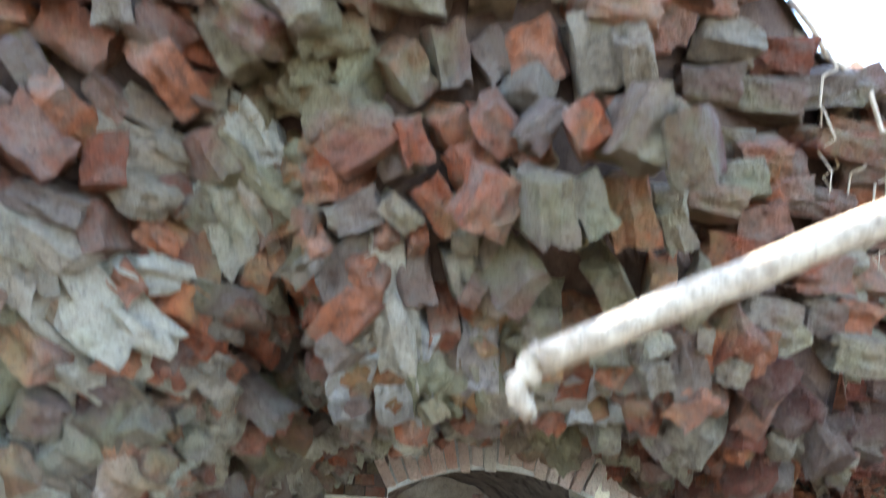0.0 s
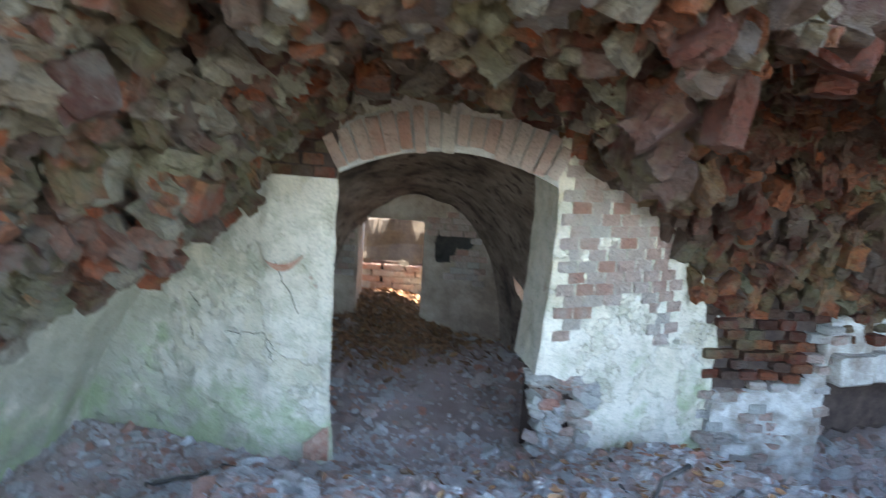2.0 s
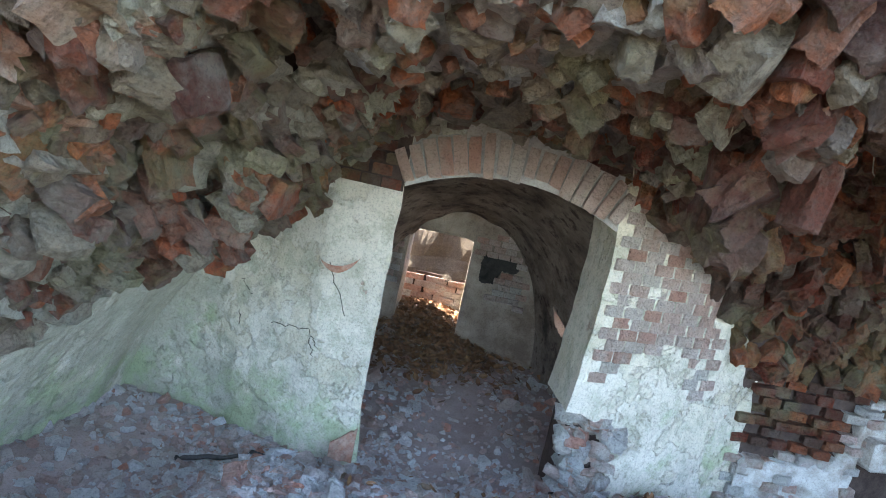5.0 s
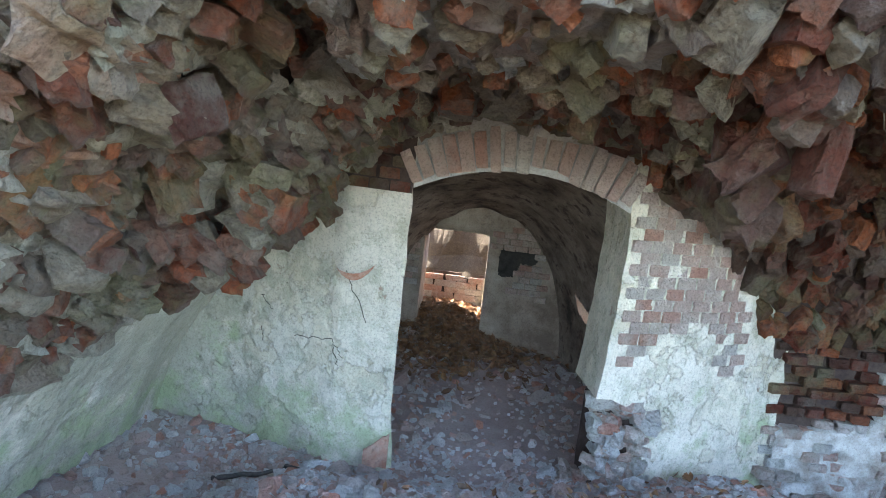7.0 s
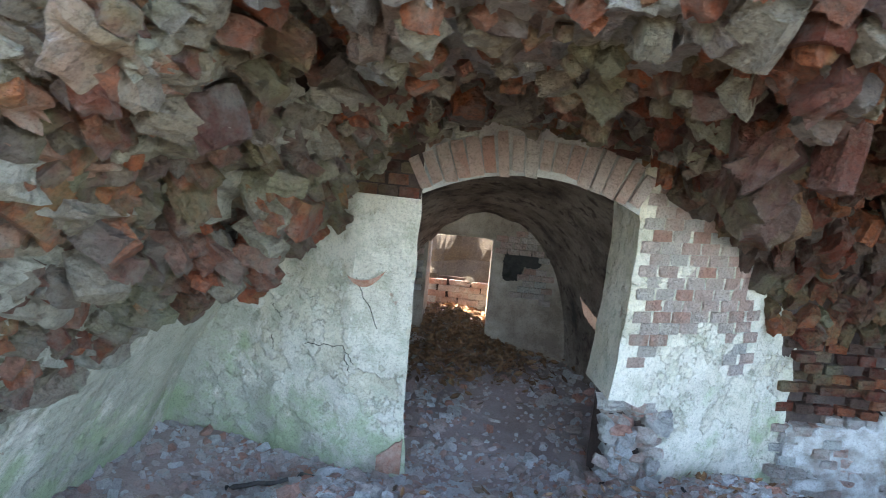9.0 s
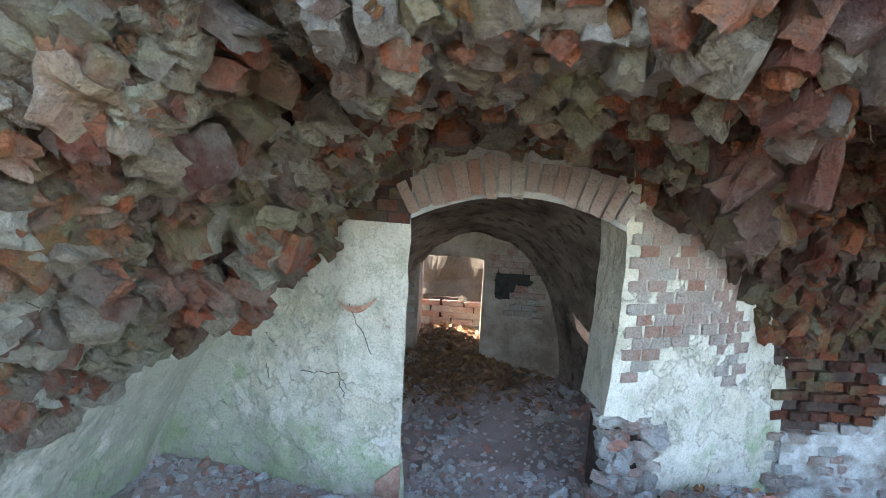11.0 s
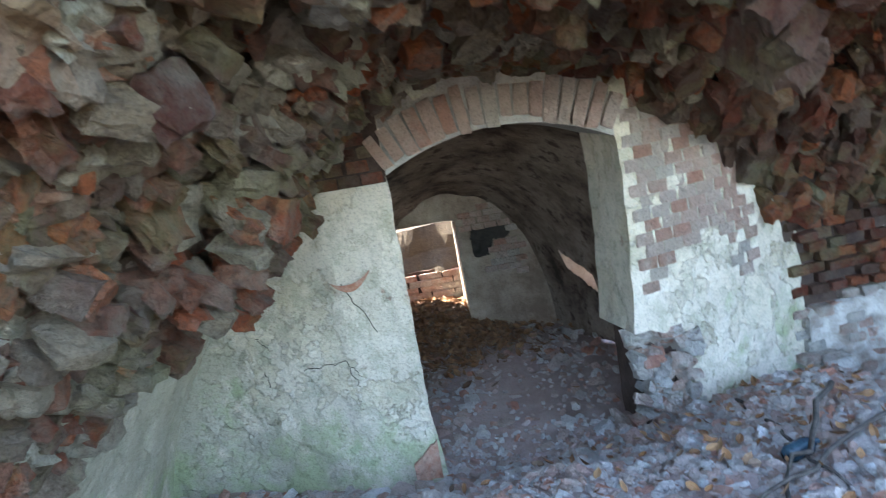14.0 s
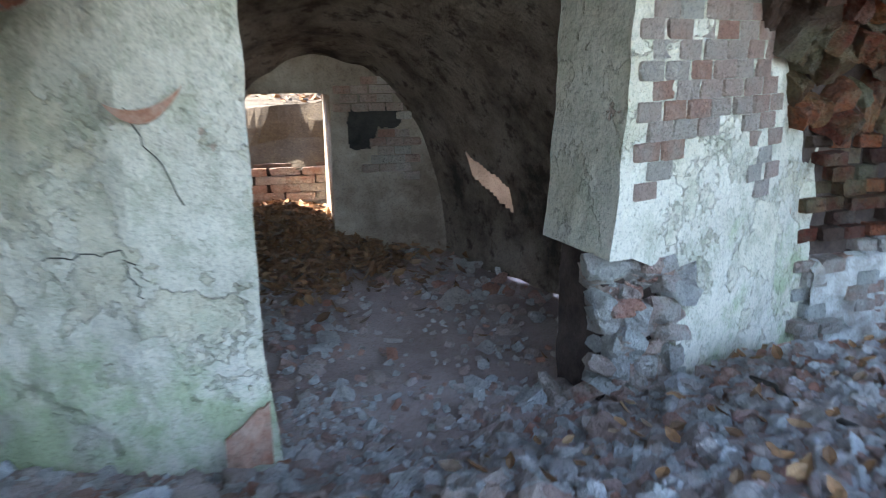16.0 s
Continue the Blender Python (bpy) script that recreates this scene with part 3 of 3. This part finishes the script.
for k in range(620):
    x, y = rng.uniform(-2.2, 2.6), rng.uniform(-3.1, 0.0)
    z = vault_z(x, y)
    if rng.random() > (0.95 if x < -0.1 else 0.22 if x < 0.9 else 0.0) or y > wall_y(x) - 0.25 or z < 0.3 or (-0.5 < x < 1.0 and -2.7 < y < -1.5) or (x < -0.6 and z < 1.74 + 0.62 * min(0.0, y + 0.15)):
        continue
    nrm = vault_normal(x, y)
    s = rng.uniform(0.11, 0.25)
    m = frame_on(Vector((x, y, z)) + nrm * rng.uniform(-0.01, 0.06), nrm, (0.12, 1, 0), (s * rng.uniform(0.7, 1.0), s * rng.uniform(1.2, 2.2), s * rng.uniform(0.8, 1.2)), 0.16)
    (slabs if len(slabs) < 70 and rng.random() < 0.3 else mass).append(m)
pile("mortar_mass", mass, CRAGS, M_MASS, vault)
singles("brick", block, SHARDS[:12], M_GREY_ONE, vault)
singles("mortar_lump", slabs, CRAGS[:6], M_MASS_ONE, vault)
pile("vault_rubble", rest, SHARDS, M_VAULT, vault)
pile("side_rubble", rest_shaded, SHARDS, M_DARK, vault)
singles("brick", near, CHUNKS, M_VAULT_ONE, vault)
singles("brick", near_shaded, CHUNKS, M_DARK_ONE, vault)

# plastered flank at the foot of the vault
v, f = sheet(lambda a, b: (lambda x, y: Vector((x, y, vault_z(x, y) - 0.02 + 0.045 * nz(x, y, 3, 4) + 0.025 * nz(x, y, 8, 14))))(-3.3 + 2.7 * a, -2.7 + 3.3 * b), 130, 100, lambda p: p.z < 1.96 + 0.62 * min(0.0, p.y + 0.15) + 0.12 * nz(p.x, p.y, p.z, 4) and p.y < wall_y(p.x) + 0.03)
part("plaster_flank", mesh_of("plaster_flank", v, f, M_PLASTER), wall_cross)

# large loose stones in the vault
for p, s in (((-0.9, -2.72, 2.88), 0.15), ((-1.1, -2.04, 2.60), 0.16), ((-0.98, -1.9, 2.48), 0.13), ((-1.95, -0.28, 0.80), 0.06)):
    vs, fs = CHUNKS[int(s * 100) % 14]
    part("vault_stone", mesh_of("vault_stone", [u * s for u in vs], fs, M_STONE), vault, "pale loose stone caught in the vault", Matrix.Translation(p) @ Euler((s * 40, 0.5, s * 9)).to_matrix().to_4x4())

# ---- bricks of the cross wall ----
vous = []
for k in range(17):
    w = radians(118 - 55 * k / 16)
    r = 1.33 + 0.135
    c = Vector((0.66, 0, 2.05 - 1.33))
    p = c + Vector((math.cos(w), 0, math.sin(w))) * r
    m = Matrix.Translation((p.x, wall_y(p.x) - 0.002 + rng.gauss(0, 0.01), p.z)) @ Euler((0, math.pi / 2 - w, 0)).to_matrix().to_4x4() @ Matrix.Diagonal((0.074 * rng.uniform(0.85, 1.1), 0.07, 0.27 * rng.uniform(0.6, 1.05), 1))
    vous.append(m)
singles("brick", vous, BRICKS, M_WASH, wall_cross)
part("brick_backing", mesh_of("brick_backing", *panel(lambda a, b: Vector((-0.66 + 0.655 * a, rough_face(-0.66 + 0.655 * a, 1.85 + 0.5 * b) - 0.006, 1.845 + 0.5 * b)), 12, 8, (0, 0.02, 0)), M_CORE_SHADE), wall_cross, "dark mortar bed behind bare red bricks")
red = []
for r in range(4):
    for c in range(6):
        x = -0.62 + 0.135 * c + 0.06 * (r % 2)
        z = 1.88 + 0.076 * r
        if x < -0.02 and z < vault_z(x, 0.02) + 0.1:
            red.append(Matrix.Translation((x, wall_y(x) + 0.005 + rng.gauss(0, 0.006), z)) @ Matrix.Diagonal((0.125, 0.07, 0.066, 1)))
singles("brick", red, BRICKS, M_DARK_ONE, wall_cross)
face = []
for r in range(26):
    for c in range(11):
        x, z = 1.425 + 0.135 * c + 0.065 * (r % 2), 0.5 + 0.074 * r
        edge = 2.3 - 0.75 * (z - 1.3)
        bare = 0.8 * nz(x, z, 3.3, 2.6) + 1.7 * (z - 1.16) + 0.9 * math.exp(-((x - 2.2) ** 2 + (z - 0.95) ** 2) / 0.02) + 0.9 * math.exp(-((x - 1.45) ** 2 + (z - 0.95) ** 2) / 0.01)
        if x < edge and z < 2.3 and (bare > 0.0):
            ang = math.atan2(wall_y(x + 0.05) - wall_y(x - 0.05), 0.1)
            face.append(Matrix.Translation((x, wall_y(x) + 0.027 + rng.gauss(0, 0.006), z)) @ Euler((0, rng.gauss(0, 0.012), ang)).to_matrix().to_4x4() @ Matrix.Diagonal((0.135 * rng.uniform(0.92, 1.0), 0.07, 0.0725, 1)))
singles("brick", face, BRICKS, M_WASH, wall_cross)
core = [frame_on((rng.uniform(1.30, 1.68), rng.uniform(0.10, 0.24), rng.uniform(0.05, 0.66)), (0, -1, 0.2), (1, 0, 0), (rng.uniform(0.05, 0.10), rng.uniform(0.07, 0.15), 0.12), 0.25) for _ in range(90)]
singles("stone", core, CHUNKS, M_PALE_ONE, wall_cross)

side_dark, side_pale = [], []
for r in range(22):
    for c in range(24):
        x, z = 2.62 + 0.15 * c + 0.075 * (r % 2), -0.2 + 0.077 * r
        if z > 1.34 or x > 6 or (NICHE_A - 0.02 < x < NICHE_B + 0.04 and z < niche_z(x) + 0.16):
            continue
        if rng.random() < 0.16:
            continue
        ang = math.atan2(wall_y(x + 0.05) - wall_y(x - 0.05), 0.1)
        bulge = 0.06 * nz(x, z, 1, 2.5) + rng.gauss(0, 0.022) - (0.09 if x > 3.4 and z < 1.05 else 0)
        m = Matrix.Translation((x, right_y(x, z) - 0.01 + bulge, z)) @ Euler((rng.gauss(0, .05), rng.gauss(0, .03), ang)).to_matrix().to_4x4() @ Matrix.Diagonal((0.14 * rng.uniform(0.85, 1.05), 0.13, 0.068 * rng.uniform(0.8, 1.1), 1))
        (side_pale if z < 0.50 + (0.45 if x > 3.35 else 0) + 0.2 * nz(x, z, 7, 2) else side_dark).append(m)
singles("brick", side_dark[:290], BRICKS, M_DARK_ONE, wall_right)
singles("brick", side_pale[:290], BRICKS, M_PALE_ONE, wall_right)
ring = []
for k in range(5):
    w = (0.30, 0.26, 0.28, 0.20, 0.18)[k]
    x = NICHE_A + (0.10, 0.38, 0.65, 0.88, 1.06)[k]
    ring.append(Matrix.Translation((x, right_y(x, 0.7) - 0.14, niche_z(x) + 0.10)) @ Euler((0, 0.06 + 0.05 * (k - 1), 0.3)).to_matrix().to_4x4() @ Matrix.Diagonal((w, 0.26, 0.22, 1)))
singles("arch_stone", ring, BRICKS, M_LIME, wall_right)


def coat_mask(x, z):
    top = interp(x, [(2.6, 0.42), (3.3, 0.50), (3.45, 1.05), (4.3, 1.0), (6.0, 0.9)])
    m = min(0.6 * (top - z) + 0.45 * nz(x, z, 6, 2.3) + 0.12 * nz(x, z, 2, 6) + 0.05, 3 * (top + 0.06 * nz(x, z, 3, 9) - z))
    if NICHE_A - 0.04 < x < NICHE_B + 0.05 and z < niche_z(x) + 0.03:
        m = -1
    return m


def coat_point(a, b):
    x, z = 2.66 + 3.3 * a, -0.3 + 1.55 * b
    k = min(1.0, max(0.0, coat_mask(x, z)) / 0.10)
    proud = interp(x, [(3.3, 0.07), (3.6, 0.15)]) + 0.05 * nz(x, z, 4, 4) + 0.03 * nz(x, z, 9, 11)
    return Vector((x, right_y(x, z) - 0.02 - proud * k ** 0.4, z))


v, f = sheet(coat_point, 210, 100, lambda p: coat_mask(p.x, p.z) > 0)
part("limewash_coat", mesh_of("limewash_coat", v, f, M_LIME), wall_right, "lumpy flaking bluish-white limewash")

# spalled crescent and broken corner on the plaster
v, f = sheet(lambda a, b: Vector((-0.44 + 0.25 * a, wall_y(-0.33) - 0.032 - 0.012 * math.sin(math.pi * a) * b, 1.32 - 0.095 * math.sin(math.pi * a) ** 0.8 * (1 - 0.5 * b) + 0.05 * a)), 14, 4)
part("spalled_patch", mesh_of("spalled_patch", v, f, M_SPALL), wall_cross, "crescent of bare brick in the plaster")
v, f = panel(lambda a, b: Vector((-0.15 + 0.16 * a, -0.024 + 0.012 * nz(a * 4, b * 4), 0.04 + 0.24 * b * (0.45 + 0.55 * a) + 0.02 * nz(a * 5, b * 3, 2))), 8, 8, (0, 0.02, 0))
part("bare_corner", mesh_of("bare_corner", v, f, M_SPALL), wall_cross, "bare red brick at the broken corner")
for a, b, k in (((-0.38, 1.30), (-0.22, 0.98), 1), ((-0.72, 0.78), (-0.44, 0.83), 2), ((-0.44, 0.83), (-0.36, 0.72), 3), ((-1.0, 1.0), (-0.9, 0.92), 5), ((-0.98, 0.78), (-0.97, 0.68), 6), ((-0.42, 0.78), (-0.38, 0.66), 7)):
    pts = wander((a[0], 0, a[1]), (b[0], 0, b[1]), 9, 0.014, k)
    pts = [Vector((p.x, rough_face(p.x, p.z) - 0.001, p.z)) for p in pts]
    part("crack", mesh_of("crack", *tube(pts, [0.0026] * 9, 5), M_SOOT_SHADE), wall_cross)

# ---- rubble, leaves and sticks on the floor ----
own, many = [], []
for k in range(9000):
    x, y = rng.uniform(-2.2, 4.8), rng.choice((rng.uniform(-3.4, 0.6), rng.uniform(-2.6, 0.4), rng.uniform(0.2, 3.0)))
    if y > wall_y(x) - 0.02 and not (0.05 < x < 1.3 or y > 0.6):
        continue
    if y > 0.55 and not -0.9 < x < 1.7:
        continue
    path = math.exp(-((x - 0.75) / 0.5) ** 2) * (0.85 if y > 0.1 else 0.35)
    if rng.random() < path:
        continue
    s = 0.022 + 0.05 * rng.random() ** 2.2 + (0.06 * rng.random() if rng.random() < 0.04 else 0)
    m = Matrix.Translation((x, y, floor_z(x, y) + s * 0.22)) @ Euler((rng.gauss(0, 0.45), rng.gauss(0, 0.45), rng.uniform(0, 6.3))).to_matrix().to_4x4() @ Matrix.Diagonal((s * rng.uniform(0.9, 1.8), s * rng.uniform(0.7, 1.2), s * rng.uniform(0.4, 0.9), 1))
    (own if s > 0.05 and len(own) < 300 and y > -2.6 else many).append(m)
for k in range(2600):
    x, y = rng.uniform(2.2, 5.0), rng.uniform(-1.2, 1.3)
    if y < wall_y(x) - 0.02 or NICHE_A < x < NICHE_B:
        s = 0.022 + 0.07 * rng.random() ** 2.2
        many.append(Matrix.Translation((x, y, floor_z(x, y) + s * 0.22)) @ Euler((rng.gauss(0, 0.45), rng.gauss(0, 0.45), rng.uniform(0, 6.3))).to_matrix().to_4x4() @ Matrix.Diagonal((s * rng.uniform(0.9, 1.8), s * rng.uniform(0.7, 1.2), s * rng.uniform(0.4, 0.9), 1)))
for k in range(2600):
    x, y = rng.uniform(-0.9, 4.2), rng.uniform(-2.4, 0.3)
    if y > wall_y(x) - 0.04 or rng.random() < 0.5 * math.exp(-((x - 0.7) / 0.35) ** 2):
        continue
    s = rng.uniform(0.03, 0.055)
    many.append(Matrix.Translation((x, y, floor_z(x, y) + s * 0.35)) @ Euler((rng.gauss(0, 0.35), rng.gauss(0, 0.35), rng.uniform(0, 6.3))).to_matrix().to_4x4() @ Matrix.Diagonal((s * rng.uniform(1.0, 2.0), s * rng.uniform(0.8, 1.3), s * rng.uniform(0.25, 0.6), 1)))
tiny = []
for k in range(9000):
    x, y = rng.uniform(-1.3, 3.2), rng.uniform(-2.4, 0.5) if k < 7000 else rng.uniform(0.4, 2.8)
    if (y > wall_y(x) - 0.02 and not 0.03 < x < 1.3) or rng.random() < 0.6 * math.exp(-((x - 0.7) / 0.4) ** 2) * (y > -0.4):
        continue
    s = rng.uniform(0.012, 0.032)
    tiny.append(Matrix.Translation((x, y, floor_z(x, y) + s * 0.2)) @ Euler((rng.gauss(0, 0.5), rng.gauss(0, 0.5), rng.uniform(0, 6.3))).to_matrix().to_4x4() @ Matrix.Diagonal((s * rng.uniform(0.9, 2.0), s, s * rng.uniform(0.4, 0.9), 1)))
pile("gravel", tiny, BRICKS, M_FLOORS, floor)
pile("rubble", many, CHUNKS, M_FLOORS, floor)
singles("rubble_stone", own, CHUNKS, M_FLOORS_ONE, floor)

verts, faces = [], []
for k in range(3300):
    x, y = (rng.gauss(2.0, 0.8), rng.gauss(-1.0, 0.8)) if k < 300 else (rng.gauss(0.25, 0.4), min(3.62, rng.gauss(2.85, 0.42)))
    if k > 2800:
        x, y = rng.uniform(-0.9, 1.2), rng.uniform(4.2, 5.6)
    if y > wall_y(x) - 0.03 and y < 0.6:
        continue
    z = floor_z(x, y) + 0.03 + 0.03 * rng.random() if y < 4.0 else 1.12 + 0.45 * (y - 4.35) + 0.08 * rng.random()
    s = rng.uniform(0.02, 0.045) * (1.25 if k > 300 else 1.0)
    m = Matrix.Translation((x, y, z)) @ Euler((rng.gauss(0, 0.5), rng.gauss(0, 0.5), rng.uniform(0, 6.3))).to_matrix().to_4x4()
    n = len(verts)
    for i, (a, w) in enumerate(((-1, 0), (-0.5, 0.45), (0.2, 0.5), (1, 0))):
        c = 0.3 * a * a
        verts += [m @ Vector((a * s, w * s, (c + 0.2 * (w > 0)) * s)), m @ Vector((a * s, -w * s, (c + 0.2 * (w > 0)) * s)), m @ Vector((a * s, 0, c * s))]
        if i:
            o, q = n + 3 * (i - 1), n + 3 * i
            faces += [(o, o + 2, q + 2, q), (o + 2, o + 1, q + 1, q + 2)]
tagged(part("dry_leaves", mesh_of("dry_leaves", verts, faces, M_LEAF)), "scattered curled brown dry leaves on the rubble", "leaves", kind="stuff")


def stick(name, a, b, r, mat, label, seed, bend=0.03):
    a, b = (Vector((p[0], p[1], floor_z(p[0], p[1]) + p[2])) for p in (a, b))
    pts = wander(a, b, 10, bend, seed)
    for p in pts:
        p.z = max(p.z, floor_z(p.x, p.y) + 0.012)
    return tagged(part(name, mesh_of(name, *tube(pts, [r * (1 - 0.05 * k) for k in range(10)]), mat, True)), label, "stick", "sticks on the rubble")


stick("stick", (1.75, -0.25, 0.02), (1.55, -1.75, 0.03), 0.012, M_TWIG, "thin dark dead stick lying on rubble", 3)
stick("stick", (2.05, -0.75, 0.10), (1.2, -1.85, 0.03), 0.016, M_TWIG, "dark bent dead branch lying on rubble", 5)
stick("stick", (2.25, -1.0, 0.08), (0.95, -1.95, 0.03), 0.013, M_TWIG, "long dark dead branch lying on rubble", 8)
stick("stick", (-1.05, -0.25, 0.03), (-0.45, -0.5, 0.03), 0.018, M_TWIG, "short grey stick at the wall's foot", 6)

# crushed dark plastic bottle
pts = [Vector((1.50 + 0.03 * k, -1.34 + 0.012 * k, floor_z(1.55, -1.34) + 0.055)) for k in range(8)]
bottle = tagged(new("bottle"), "crushed blue-black plastic bottle among rubble", "bottle")
part("bottle_body", mesh_of("bottle_body", *tube(pts[:6], [0.03, 0.045, 0.04, 0.046, 0.043, 0.02], 12), M_GLASS, True), bottle)
part("bottle_cap", mesh_of("bottle_cap", *tube(pts[5:7], [0.016, 0.016], 10), M_GLASS), bottle)

# ---- roots and branch at the broken edge ----
def rooty(name, runs, mat, label, cat):
    ob = tagged(new(name), label, cat)
    for k, (a, b, r, bend) in enumerate(runs):
        pts = wander(a, b, 9, bend, k + len(name))
        part("stem" if k == 0 else "shoot", mesh_of("stem", *tube(pts, [r * (1 - 0.08 * i) for i in range(9)]), mat, True), ob)
    return ob


def run(ob, name, pts, r0, r1, mat, seed):
    fine = []
    for a, b in zip(pts, pts[1:]):
        fine += wander(a, b, 6, 0.008, seed)[:-1]
    fine.append(Vector(pts[-1]))
    part(name, mesh_of(name, *tube(fine, [r0 + (r1 - r0) * k / (len(fine) - 1) for k in range(len(fine))], 9), mat, True), ob)


branch = tagged(new("branch"), "barkless pale dead branch hanging at the vault edge", "branch")
run(branch, "stem", [(3.5, -2.15, 3.1), (2.65, -2.27, 2.48), (2.46, -2.27, 2.43), (2.33, -2.27, 2.47), (2.30, -2.27, 2.60), (2.18, -2.27, 2.73)], 0.026, 0.022, M_BARK, 2)
run(branch, "shoot", [(2.33, -2.28, 2.48), (2.33, -2.29, 2.40), (2.355, -2.29, 2.15), (2.375, -2.29, 1.95)], 0.015, 0.005, M_BARK, 3)
run(branch, "shoot", [(2.36, -2.27, 2.46), (2.48, -2.3, 2.52), (2.66, -2.3, 2.50)], 0.013, 0.01, M_BARK, 4)
run(branch, "shoot", [(3.3, -2.2, 2.9), (2.72, -2.3, 2.26), (2.49, -2.3, 2.24)], 0.026, 0.022, M_BARK, 5)
branch = tagged(new("branch"), "thick sunlit barkless branch with a broken end", "branch")
run(branch, "stem", [(2.7, -2.2, 4.1), (1.5, -3.85, 3.36), (0.87, -3.95, 3.09), (0.36, -3.96, 2.86)], 0.034, 0.024, M_BARK, 6)
run(branch, "stub", [(0.37, -3.96, 2.87), (0.335, -3.96, 2.83), (0.355, -3.96, 2.78)], 0.024, 0.012, M_BARK, 7)

for k in range(16):
    r = random.Random(k)
    x, y = r.uniform(1.2, 2.8), r.uniform(-1.8, -1.5)
    z = vault_z(x, y)
    rooty("hanging_root", [((x, y, z + 0.1), (x + r.uniform(-0.1, 0.25), y - 0.05, z - r.uniform(0.1, 0.4)), r.uniform(0.006, 0.02), 0.04)], M_ROOT, "dry root dangling from the vault edge", "root")
for k in range(22):
    r = random.Random(100 + k)
    x, y = r.uniform(-0.4, 2.9), r.uniform(-1.9, -0.2)
    z = vault_z(x, y)
    rooty("hanging_root", [((x, y, z + 0.05), (x + r.uniform(-0.03, 0.04), y, z - r.uniform(0.12, 0.25)), r.uniform(0.003, 0.007), 0.01)], M_ROOT, "fine dry rootlet hanging from the vault", "root")
for k in range(16):
    r = random.Random(300 + k)
    x = r.uniform(1.25, 2.7)
    y = vault_front(x) - r.uniform(0.04, 0.14)
    z = mass_top(x) - r.uniform(0.0, 0.15)
    rooty("hanging_root", [((x, y + 0.12, z + 0.05), (x + r.uniform(0.1, 0.5), y - 0.1, max(2.8, z - r.uniform(0.3, 0.8))), r.uniform(0.008, 0.022), 0.05), ((x + 0.05, y, z - 0.15), (x + r.uniform(-0.05, 0.1), y - 0.05, max(2.8, z - 0.6)), 0.005, 0.03)], M_ROOT, "dry forked root trailing over the vault edge", "root")
